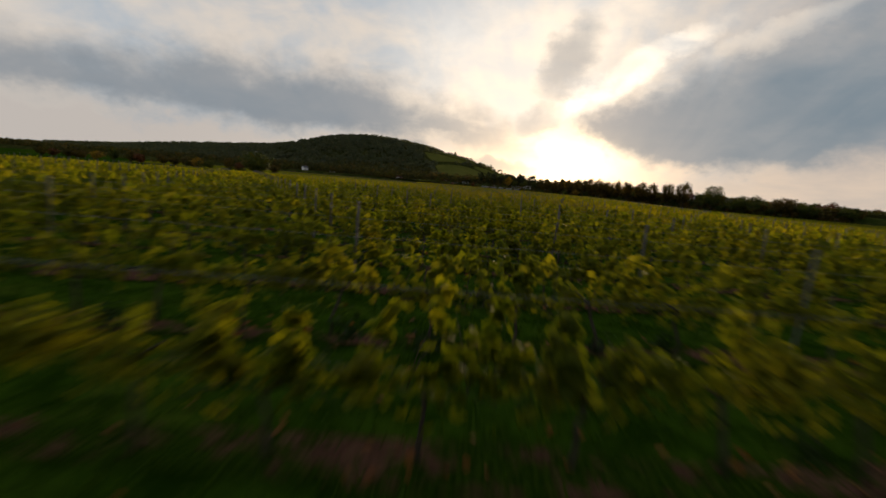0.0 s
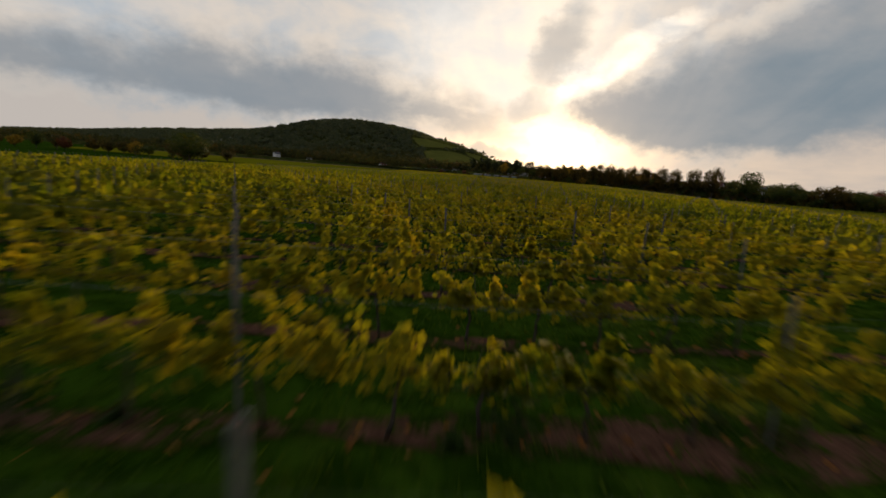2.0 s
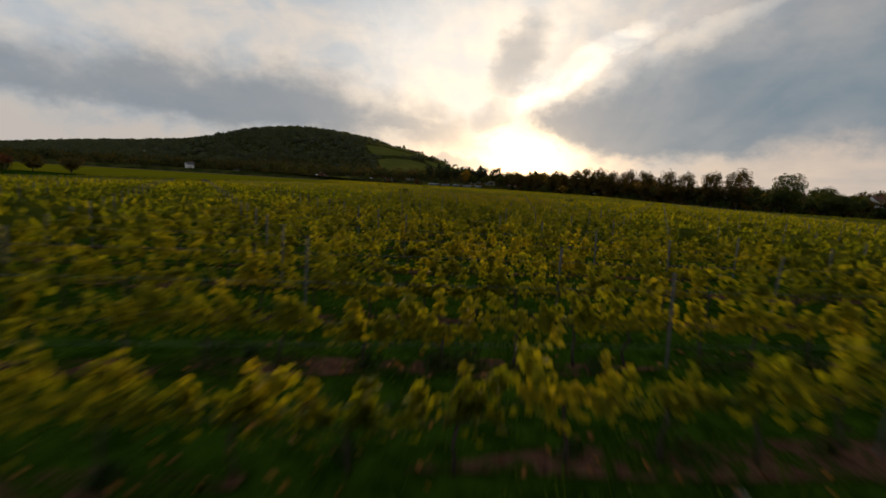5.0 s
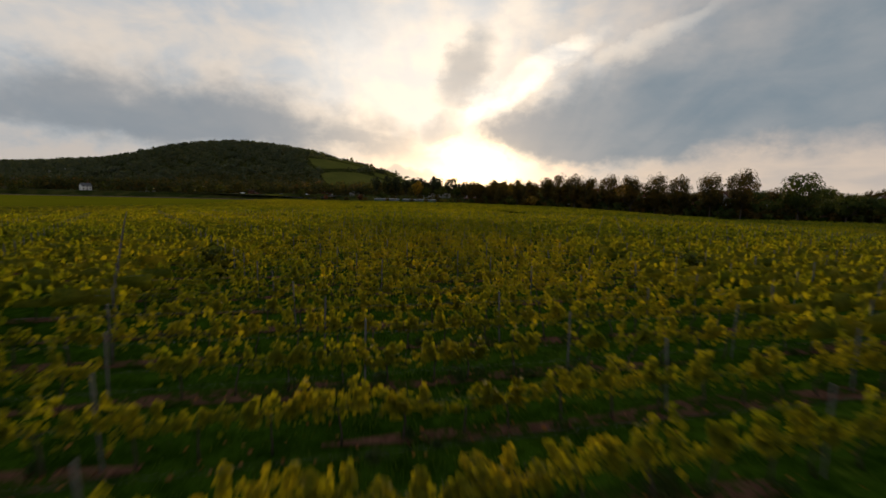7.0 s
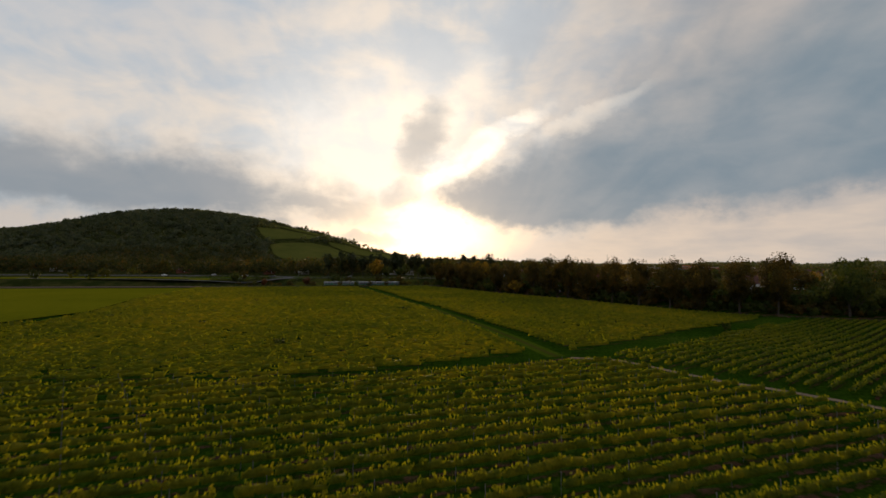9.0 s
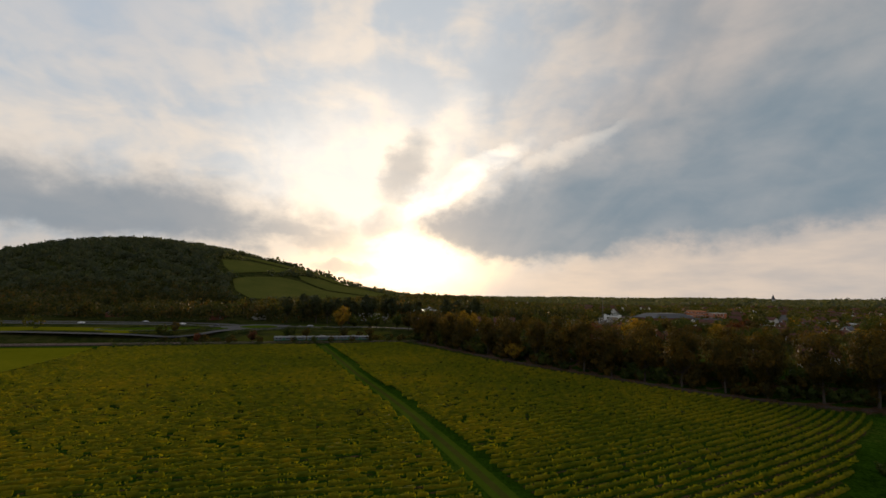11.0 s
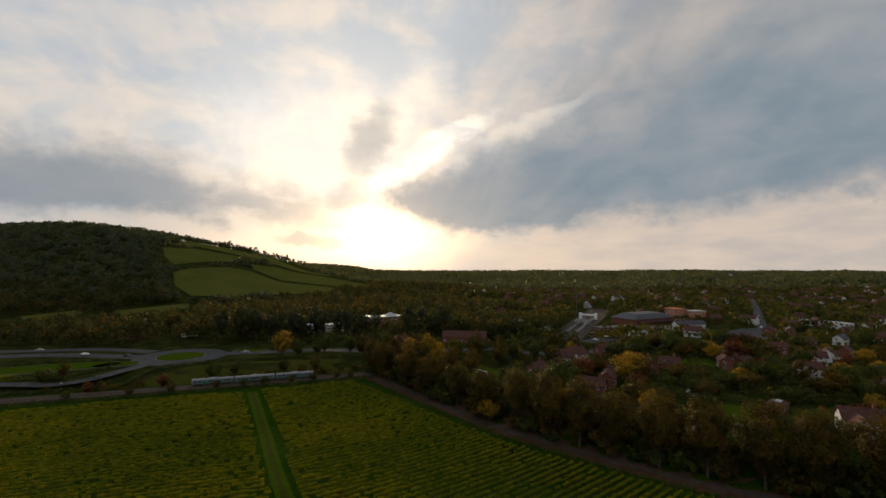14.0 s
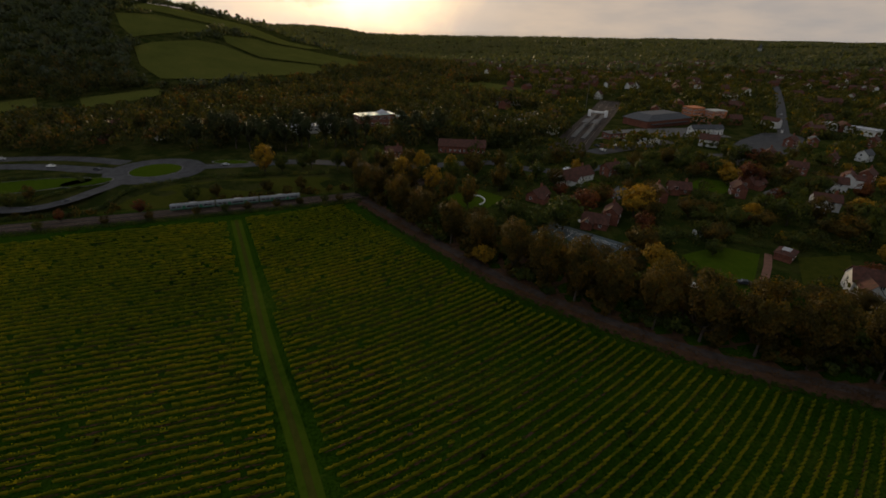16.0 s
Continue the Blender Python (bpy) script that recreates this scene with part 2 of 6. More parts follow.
VINE = leafy("vine leaf", [(0.0, (0.04176, 0.06496, 0.0058)), (0.35, (0.0928, 0.1137, 0.00812)), (0.65, (0.1798, 0.1717, 0.01044)), (0.93, (0.3074, 0.232, 0.01276)), (1.0, (0.348, 0.1218, 0.01624))], 0.62)
# brighter, yellower vine leaf for the farther blocks: golden sunlit haze in the colour
VINE_GLOW = leafy("vine leaf with golden haze glow", [(0.0, (0.054, 0.082, 0.006)), (0.35, (0.130, 0.148, 0.009)), (0.65, (0.228, 0.208, 0.011)), (0.93, (0.35, 0.262, 0.013)), (1.0, (0.34, 0.14, 0.015))], 0.62)
GREEN = leafy("green leaf", [(0.0, (0.0198, 0.033, 0.0088)), (0.5, (0.044, 0.0605, 0.0132)), (1.0, (0.099, 0.0935, 0.0176))], 0.36, clump=0.28)
OLIVE = leafy("autumn leaf", [(0.0, (0.024, 0.023, 0.007)), (0.5, (0.060, 0.047, 0.011)), (1.0, (0.135, 0.076, 0.015))], 0.38, clump=0.28)
GOLD = leafy("golden leaf", [(0.0, (0.10, 0.07, 0.01)), (0.5, (0.22, 0.14, 0.015)), (1.0, (0.36, 0.20, 0.02))], 0.35, clump=0.28)
RUSSET = leafy("russet leaf", [(0.0, (0.04, 0.015, 0.01)), (0.5, (0.09, 0.03, 0.015)), (1.0, (0.16, 0.06, 0.02))], 0.3, clump=0.28)
WOODS = leafy("woodland leaf", [(0.0, (0.020, 0.028, 0.011)), (0.45, (0.042, 0.048, 0.015)), (0.78, (0.062, 0.058, 0.014)), (1.0, (0.155, 0.085, 0.015))], 0.42, clump=0.11)
AUTUMN = leafy("mixed autumn leaf", [(0.0, (0.016, 0.023, 0.011)), (0.35, (0.034, 0.040, 0.017)), (0.62, (0.058, 0.054, 0.021)), (0.85, (0.095, 0.066, 0.022)), (1.0, (0.13, 0.048, 0.020))], 0.42, clump=0.11)
PINEM = leafy("pine needles", [(0.0, (0.0176, 0.0253, 0.0121)), (0.5, (0.033, 0.0418, 0.0176)), (1.0, (0.0385, 0.0462, 0.0176))], 0.12, clump=0.28)
# far woodland leaves, greyed and blued: distance haze put into the colour
HAZE_LEAF = leafy("haze-tinted hill leaf", [(0.0, (0.040, 0.052, 0.040)), (0.5, (0.062, 0.074, 0.054)), (0.85, (0.082, 0.086, 0.056)), (1.0, (0.115, 0.092, 0.050))], 0.42, clump=0.11)
BLADE = leafy("grass blade", [(0.0, (0.013, 0.033, 0.002)), (0.5, (0.030, 0.069, 0.004)), (1.0, (0.075, 0.095, 0.008))], 0.4)
WEED = leafy("weed leaf", [(0.0, (0.008, 0.018, 0.004)), (0.5, (0.018, 0.036, 0.006)), (1.0, (0.05, 0.055, 0.01))], 0.3)
FALLEN = leafy("fallen leaf", [(0.0, (0.06, 0.022, 0.008)), (0.5, (0.16, 0.065, 0.018)), (1.0, (0.30, 0.14, 0.03))], 0.2)
LITTER_LEAF = leafy("dead tree leaf", [(0.0, (0.034, 0.019, 0.009)), (0.5, (0.080, 0.040, 0.016)), (1.0, (0.16, 0.080, 0.024))], 0.25)
BARK = plain("bark", (0.035, 0.028, 0.02), (0.08, 0.065, 0.05), 4.0, 0.9, 0, 0.6, 30)
WOOD = plain("weathered post", (0.06, 0.055, 0.05), (0.14, 0.135, 0.13), 5.0, 0.75, 0, 0.3, 70)
STEEL = plain("galvanised steel", (0.10, 0.10, 0.10), (0.18, 0.18, 0.18), 5.0, 0.45, 0.8, 0.1, 80)
LITTER = plain("leaf litter", (0.034, 0.019, 0.011), (0.086, 0.044, 0.024), 0.7, 0.95, 0, 0.5, 18)
CHALK = plain("weathered chalk", (0.26, 0.26, 0.24), (0.42, 0.42, 0.39), 0.3, 0.95, 0, 0.5, 4)
ZINC = plain("pale metal roofing", (0.30, 0.31, 0.33), (0.42, 0.43, 0.45), 0.4, 0.6, 0.1, 0.05, 10)
CONCRETE2 = plain("worn paving", (0.072, 0.069, 0.066), (0.132, 0.126, 0.12), 0.3, 0.85, 0, 0.2, 10)
PATH_RED = plain("red paving", (0.12, 0.06, 0.04), (0.20, 0.10, 0.07), 0.8, 0.9, 0, 0.2, 14)
ASPHALT = plain("asphalt", (0.038, 0.038, 0.040), (0.078, 0.078, 0.081), 0.25, 0.88, 0, 0.2, 40, 0.06)
LANE_GREY = plain("leaf-strewn asphalt", (0.030, 0.024, 0.021), (0.070, 0.056, 0.050), 0.5, 0.85, 0, 0.2, 30)
GRAVEL = plain("gravel track", (0.10, 0.070, 0.044), (0.19, 0.135, 0.088), 0.8, 0.95, 0, 0.4, 30)
BALLAST = plain("rail ballast", (0.024, 0.017, 0.013), (0.050, 0.037, 0.029), 0.8, 0.95, 0, 0.6, 12)
BRICK = plain("red brick", (0.115, 0.042, 0.028), (0.22, 0.088, 0.058), 1.2, 0.85, 0, 0.2, 30)
ROOFT = plain("clay roof tile", (0.042, 0.022, 0.017), (0.105, 0.046, 0.035), 1.0, 0.85, 0, 0.3, 14)
SLATE = plain("grey slate", (0.036, 0.039, 0.045), (0.084, 0.087, 0.096), 1.0, 0.6, 0, 0.2, 14)
RENDERED = plain("white render", (0.5412, 0.533, 0.5084), (0.6724, 0.6642, 0.6396), 0.6, 0.8, 0, 0.1, 20)
PAINTW = plain("white paint", (0.70, 0.70, 0.69), (0.82, 0.82, 0.81), 2.0, 0.5, 0, 0.0, 30)
CONCRETE = plain("concrete", (0.24, 0.24, 0.23), (0.42, 0.41, 0.39), 0.5, 0.85, 0, 0.2, 20)
ORANGEB = plain("orange brick", (0.36, 0.12, 0.05), (0.52, 0.20, 0.09), 0.6, 0.85, 0, 0.1, 20)
COPPER = plain("pale green copper roof", (0.30, 0.42, 0.38), (0.48, 0.58, 0.54), 0.4, 0.5, 0.2, 0.1, 8)
COURT = plain("court surface", (0.045, 0.06, 0.066), (0.07, 0.09, 0.098), 0.5, 0.8, 0, 0.1, 20)
TRAINW = plain("pale coach paint", (0.13, 0.14, 0.15), (0.20, 0.21, 0.22), 0.6, 0.35, 0.1, 0.0, 20)
TRAING = plain("green coach paint", (0.02, 0.10, 0.055), (0.04, 0.16, 0.09), 0.6, 0.35, 0.1, 0.0, 20)
RUBBER = plain("black rubber", (0.015, 0.015, 0.015), (0.03, 0.03, 0.03), 4.0, 0.7, 0, 0.0, 30)
RUST = plain("rusty rail", (0.10, 0.06, 0.04), (0.20, 0.15, 0.12), 2.0, 0.5, 0.7, 0.1, 30)


def glass_build(g, bsdf):
    bsdf.inputs["Base Color"].default_value = (0.03, 0.035, 0.04, 1)
    bsdf.inputs["Roughness"].default_value = 0.08
    bsdf.inputs["Specular IOR Level"].default_value = 0.8


def soil_build(g, bsdf):
    """Reddish earth with weeds and dead leaves over it."""
    pos = g.node("ShaderNodeNewGeometry").outputs["Position"]
    n1, n2, n3 = g.noise(pos, 0.8, 5.0, 0.7), g.noise(pos, 3.5, 5.0, 0.7), g.noise(pos, 24.0, 3.0)
    soil = g.mix(g.ramp(g.m("ADD", g.m("MULTIPLY", n2.outputs["Fac"], 0.6), g.m("MULTIPLY", n3.outputs["Fac"], 0.4)), 0.35, 0.65), (0.036, 0.019, 0.013), (0.118, 0.062, 0.042))
    weeds = g.m("ADD", g.m("MULTIPLY", n1.outputs["Fac"], 0.6), g.m("MULTIPLY", n2.outputs["Fac"], 0.4))
    g.put(bsdf.inputs["Base Color"], g.mix(g.ramp(weeds, 0.46, 0.53), soil, g.mix(g.ramp(n3.outputs["Fac"], 0.38, 0.62), (0.006, 0.017, 0.0015), (0.022, 0.042, 0.004))))
    bsdf.inputs["Roughness"].default_value = 0.95
    bsdf.inputs["Specular IOR Level"].default_value = 0.0
    bn = g.node("ShaderNodeBump")
    bn.inputs["Strength"].default_value, bn.inputs["Distance"].default_value = 0.8, 0.05
    g.put(bn.inputs["Height"], n2.outputs["Fac"])
    g.put(bsdf.inputs["Normal"], bn.outputs[0])


SOIL = material("bare soil", soil_build)
GLASS = material("dark window glass", glass_build)


def grass_build(a, b, c):
    def build(g, bsdf):
        pos = g.node("ShaderNodeNewGeometry").outputs["Position"]
        n1, n2, n3 = g.noise(pos, 0.03, 4.0), g.noise(pos, 0.45, 5.0, 0.65), g.noise(pos, 9.0, 3.0, 0.7)
        v = g.m("ADD", g.m("MULTIPLY", n1.outputs["Fac"], 0.4), g.m("ADD", g.m("MULTIPLY", n2.outputs["Fac"], 0.35), g.m("MULTIPLY", n3.outputs["Fac"], 0.25)))
        g.put(bsdf.inputs["Base Color"], g.mix(g.ramp(v, 0.5, 0.64), g.mix(g.ramp(v, 0.36, 0.5), a, b), c))
        bsdf.inputs["Roughness"].default_value = 0.95
        bsdf.inputs["Specular IOR Level"].default_value = 0.0
        bn = g.node("ShaderNodeBump")
        bn.inputs["Strength"].default_value = 0.7
        bn.inputs["Distance"].default_value = 0.08
        g.put(bn.inputs["Height"], g.m("ADD", n2.outputs["Fac"], n3.outputs["Fac"]))
        g.put(bsdf.inputs["Normal"], bn.outputs[0])
    return build


def ground_build(g, bsdf):
    """Lush grass in the vineyard, drier and browner grass beyond the railway and in the town."""
    grass_build((0.006, 0.017, 0.0015), (0.018, 0.043, 0.003), (0.042, 0.062, 0.008))(g, bsdf)
    lush = bsdf.inputs["Base Color"].links[0].from_socket
    pos = g.node("ShaderNodeNewGeometry").outputs["Position"]
    tuft = g.noise(pos, 1.7, 4.0, 0.7).outputs["Fac"]
    lush = g.mix(1.0, lush, g.mix(g.ramp(tuft, 0.36, 0.62), (0.50, 0.56, 0.45), (1.30, 1.22, 1.15)), "MULTIPLY")
    sep = g.node("ShaderNodeSeparateXYZ")
    g.put(sep.inputs[0], pos)
    n = g.noise(pos, 0.12, 5.0, 0.6).outputs["Fac"]
    dry = g.mix(g.ramp(n, 0.4, 0.6), (0.016, 0.020, 0.006), (0.042, 0.040, 0.013))
    past = g.ramp(g.m("ADD", g.m("MULTIPLY", sep.outputs[0], -RAIL_SLOPE), sep.outputs[1]), 308.0, 322.0, 0.0, 0.85)
    town = g.ramp(g.m("ADD", g.m("MULTIPLY", sep.outputs[0], 0.8), sep.outputs[1]), 296.0, 308.0, 0.0, 0.7)
    g.put(bsdf.inputs["Base Color"], g.mix(g.m("MAXIMUM", past, town), lush, dry))


RAIL_SLOPE = 0.225
GROUND = material("rough grass", ground_build)
MEADOW = material("mown meadow", grass_build((0.070, 0.078, 0.004), (0.10, 0.102, 0.005), (0.125, 0.117, 0.007)))
PASTURE = material("hill pasture", grass_build((0.050, 0.058, 0.013), (0.072, 0.077, 0.017), (0.100, 0.095, 0.022)))
LAWN2 = material("dry lawn", grass_build((0.028, 0.034, 0.006), (0.044, 0.048, 0.008), (0.062, 0.060, 0.012)))
LAWN = material("garden lawn", grass_build((0.024, 0.0464, 0.0032), (0.04, 0.064, 0.0048), (0.056, 0.072, 0.008)))


# ---- mesh helpers ----
rng = np.random.default_rng(7)


def npmesh(name, V, F, mat=None, smooth=False):
    """A mesh from arrays: V (n, 3), F (m, 3) or (m, 4)."""
    me = bpy.data.meshes.new(name)
    V, F = np.asarray(V, np.float32), np.asarray(F, np.int32)
    m, k = F.shape
    me.vertices.add(len(V))
    me.vertices.foreach_set("co", V.ravel())
    me.loops.add(m * k)
    me.loops.foreach_set("vertex_index", F.ravel())
    me.polygons.add(m)
    me.polygons.foreach_set("loop_start", np.arange(m, dtype=np.int32) * k)
    me.polygons.foreach_set("loop_total", np.full(m, k, np.int32))
    if smooth:
        me.polygons.foreach_set("use_smooth", np.ones(m, bool))
    if mat:
        me.materials.append(mat)
    me.update(calc_edges=True)
    return me


def part(name, me, parent=None, label="", at=None):
    ob = new(name, me)
    if parent is not None:
        ob.parent = parent
    if at is not None:
        ob.matrix_local = at if isinstance(at, Matrix) else Matrix.Translation(at)
    if label:
        ob["label"] = label
    return ob


def thing(name, label, category, m=None, group="", kind="", me=None):
    ob = new(name, me)
    if m is not None:
        ob.matrix_world = m if isinstance(m, Matrix) else Matrix.Translation(m)
    return tagged(ob, label, category, group, kind)


class Shape:
    """Collects solids into one mesh."""

    def __init__(self):
        self.v, self.f, self.n = [], [], 0

    def add(self, V, F):
        self.v.extend([tuple(p) for p in V])
        self.f.extend([tuple(i + self.n for i in f) for f in F])
        self.n += len(V)
        return self

    def box(self, x0, x1, y0, y1, z0, z1, bevel=0.0):
        b = min(bevel, (x1 - x0) / 3, (y1 - y0) / 3)
        if b <= 0:
            V = [(x0, y0, z0), (x1, y0, z0), (x1, y1, z0), (x0, y1, z0), (x0, y0, z1), (x1, y0, z1), (x1, y1, z1), (x0, y1, z1)]
            return self.add(V, [(3, 2, 1, 0), (4, 5, 6, 7), (0, 1, 5, 4), (1, 2, 6, 5), (2, 3, 7, 6), (3, 0, 4, 7)])
        ring = [(x0 + b, y0), (x1 - b, y0), (x1, y0 + b), (x1, y1 - b), (x1 - b, y1), (x0 + b, y1), (x0, y1 - b), (x0, y0 + b)]
        return self.prism(ring, z0, z1)

    def prism(self, ring, z0, z1, shrink=1.0):
        n = len(ring)
        cx, cy = sum(p[0] for p in ring) / n, sum(p[1] for p in ring) / n
        V = [(x, y, z0) for x, y in ring] + [(cx + (x - cx) * shrink, cy + (y - cy) * shrink, z1) for x, y in ring]
        F = [tuple(range(n - 1, -1, -1)), tuple(range(n, 2 * n))] + [(i, (i + 1) % n, n + (i + 1) % n, n + i) for i in range(n)]
        return self.add(V, F)

    def tube(self, pts, radii, sides=6):
        """A round limb through the points."""
        base = self.n
        V, F = [], []
        pts = [Vector(p) for p in pts]
        for i, (p, r) in enumerate(zip(pts, radii)):
            d = (pts[min(i + 1, len(pts) - 1)] - pts[max(i - 1, 0)]).normalized()
            a = d.cross(Vector((0.31, 0.95, 0.07))).normalized()
            b = d.cross(a)
            for k in range(sides):
                th = 2 * math.pi * k / sides
                V.append(tuple(p + (a * math.cos(th) + b * math.sin(th)) * r))
        for i in range(len(pts) - 1):
            for k in range(sides):
                F.append((i * sides + k, i * sides + (k + 1) % sides, (i + 1) * sides + (k + 1) % sides, (i + 1) * sides + k))
        F.append(tuple(range(sides - 1, -1, -1)))
        F.append(tuple(range((len(pts) - 1) * sides, len(pts) * sides)))
        return self.add(V, F)

    def mesh(self, name, mat, smooth=False):
        me = bpy.data.meshes.new(name)
        me.from_pydata(self.v, [], self.f)
        if smooth:
            me.polygons.foreach_set("use_smooth", [True] * len(me.polygons))
        me.materials.append(mat)
        me.update()
        return me


def leaves(C, size, droop=0.0, out=None):
    """Folded leaves at the centres C, one quad each: arrays V and F."""
    n = len(C)
    size = np.broadcast_to(np.asarray(size, float), (n,))[:, None]
    c = rng.normal(size=(n, 3)) * 0.30 + np.array((0.0, -0.5, 0.65))
    if out is not None:
        c = rng.normal(size=(n, 3)) * 0.4 + out
    c /= np.linalg.norm(c, axis=1, keepdims=True)
    a = np.cross(c, rng.normal(size=(n, 3)))
    a /= np.linalg.norm(a, axis=1, keepdims=True) + 1e-9
    a[:, 2] -= droop * 0.4
    b = np.cross(c, a)
    V = np.stack([C - a * size, C + b * size * 0.8 + c * size * 0.25, C + a * size, C - b * size * 0.8 + c * size * 0.25], 1).reshape(-1, 3)
    return V, np.arange(4 * n).reshape(n, 4)


def lobed_leaves(C, size):
    """Leaves with a folded midrib and a lobed outline, two faces each."""
    n = len(C)
    s = np.asarray(size, float)[:, None]
    c = rng.normal(size=(n, 3)) * 0.32 + np.array((0.0, 0.45, 0.65))
    c /= np.linalg.norm(c, axis=1, keepdims=True)
    a = np.cross(c, rng.normal(size=(n, 3)))
    a /= np.linalg.norm(a, axis=1, keepdims=True) + 1e-9
    b = np.cross(c, a)
    tip = C + a * s - c * s * 0.25
    base = C - a * s * 0.55
    V = np.stack([base, tip,
                  C + b * s * 0.75 + a * s * 0.45 + c * s * 0.2, C + b * s * 0.85 - a * s * 0.5 + c * s * 0.3,
                  C - b * s * 0.75 + a * s * 0.45 + c * s * 0.2, C - b * s * 0.85 - a * s * 0.5 + c * s * 0.3], 1).reshape(-1, 3)
    F = np.array([(0, 1, 2, 3), (0, 5, 4, 1)])[None] + (np.arange(n) * 6)[:, None, None]
    return V, F.reshape(-1, 4)


def smooth01(v, lo, hi):
    t = np.clip((v - lo) / (hi - lo), 0, 1)
    return t * t * (3 - 2 * t)


# ---- ground ----
# the avenue along the field's east side, from the railway southwards
EDGE = [(-3, 303), (10.5, 279), (24, 256), (38, 233), (51, 216), (68, 200), (84, 188), (104, 177), (136, 162), (175, 148), (240, 136), (420, 106)]


def inside(x, y, ring):
    c = np.zeros(np.shape(x), bool)
    for (ax, ay), (bx, by) in zip(ring, ring[1:] + ring[:1]):
        cross = ((ay > y) != (by > y)) & (x < (bx - ax) * (y - ay) / (by - ay + 1e-12) + ax)
        c ^= cross
    return c


def offset_line(pts, d):
    """The line pts moved d metres to its left, seen along it."""
    P = np.array(pts, float)
    t = np.gradient(P, axis=0)
    t /= np.linalg.norm(t, axis=1, keepdims=True)
    return [tuple(p) for p in P + np.stack([-t[:, 1], t[:, 0]], 1) * d]


RAIL_P, RAIL_D = np.array((0.0, 307.0)), np.array((0.9756, 0.2195))


def beyond_edge(x, y):
    """Metres past the avenue's edge (over 0: the town's side)."""
    out = np.full(np.shape(x), 1e9)
    sign = np.ones(np.shape(x))
    for (ax, ay), (bx, by) in zip(EDGE, EDGE[1:]):
        dx, dy = bx - ax, by - ay
        t = np.clip(((x - ax) * dx + (y - ay) * dy) / (dx * dx + dy * dy), 0, 1)
        d = np.hypot(x - ax - t * dx, y - ay - t * dy)
        s = np.where(dx * (y - ay) - dy * (x - ax) > 0, 1.0, -1.0)
        near = d < out
        sign = np.where(near, s, sign)
        out = np.where(near, d, out)
    return out * sign


def beyond_rail(x, y):
    return -(x - RAIL_P[0]) * RAIL_D[1] + (y - RAIL_P[1]) * RAIL_D[0]


RIDGE_X = [-4000, -2000, -1570, -1170, -930, -740, -610, -500, -430, -350, -290, -205, -140, -20, 200]
RIDGE_Z = [5, 10, 20, 43, 58, 72, 100, 103, 97, 86, 77, 59, 34, 9, 0]


def height(x, y):
    x, y = np.asarray(x, float), np.asarray(y, float)
    town = np.maximum(smooth01(beyond_edge(x, y), 9, 30) * smooth01(y, -100, 60), smooth01(beyond_rail(x, y), 10, 26))
    z = 4.0 * town
    z = z - 2.5 * smooth01(x, 45, 115) * (1 - town) * (1 - smooth01(y, 190, 240))
    z = z - 5.5 * smooth01(-x, 15, 200) * (1 - smooth01(y, 50, 190)) - 1.5 * smooth01(x, 110, 230) * (1 - smooth01(y, 60, 150))
    crest = np.interp(x, RIDGE_X, RIDGE_Z)
    hill = crest * smooth01(y, 520, 960) * (1 - 0.55 * smooth01(y, 960, 1800))
    spur = 30 * np.exp(-(((x + 330) / 150) ** 2) - ((y - 760) / 130) ** 2) * 0.35
    r, az = np.hypot(x, y), np.degrees(np.arctan2(x, y))
    far = smooth01(r, 900, 1800) * (-32 + 46 * smooth01(az, 4, 48)) * smooth01(az, -20, 2)
    far = far + (4.0 * np.sin(az * 0.41 + 0.6) + 2.5 * np.sin(az * 1.07)) * smooth01(r, 900, 1800) * smooth01(az, 4, 14)
    far = far * (1 - 0.3 * smooth01(r, 2000, 3400))
    roll = 2.5 * np.sin(x * 0.011 + 1.0) * np.sin(y * 0.008) * smooth01(r, 480, 800)
    return z + np.maximum(hill + spur, far) + np.minimum(far, 0) + roll


BIG_PASTURE = [(-253, 705), (-242, 726), (-205, 764), (-179, 776), (-128, 754), (-66, 776), (-50, 731), (-80, 700), (-106, 672), (-128, 660), (-156, 634), (-198, 620), (-229, 655)]
LONG_PASTURE = [(-192, 823), (-160, 880), (-100, 900), (-30, 900), (15, 880), (-30, 800), (-66, 788), (-131, 768), (-179, 791)]
HIGH_PASTURE = [(-314, 813), (-280, 844), (-211, 863), (-203, 820), (-264, 732), (-288, 762)]
NOSE_PASTURE = [(-318, 868), (-212, 880), (-160, 905), (-95, 930), (-80, 1000), (-200, 1010), (-330, 960)]


def hill_pasture(x, y):
    """Open grass on the hill's nose and in the valley."""
    def e(cx, cy, rx, ry, turn):
        a = radians(turn)
        dx, dy = x - cx, y - cy
        return ((dx * math.cos(a) + dy * math.sin(a)) / rx) ** 2 + ((-dx * math.sin(a) + dy * math.cos(a)) / ry) ** 2 < 1
    return inside(x, y, BIG_PASTURE) | inside(x, y, LONG_PASTURE) | inside(x, y, HIGH_PASTURE) | inside(x, y, NOSE_PASTURE) | e(-268, 512, 34, 24, 40) | e(-207, 552, 44, 20, 50) | e(140, 665, 46, 38, 0)


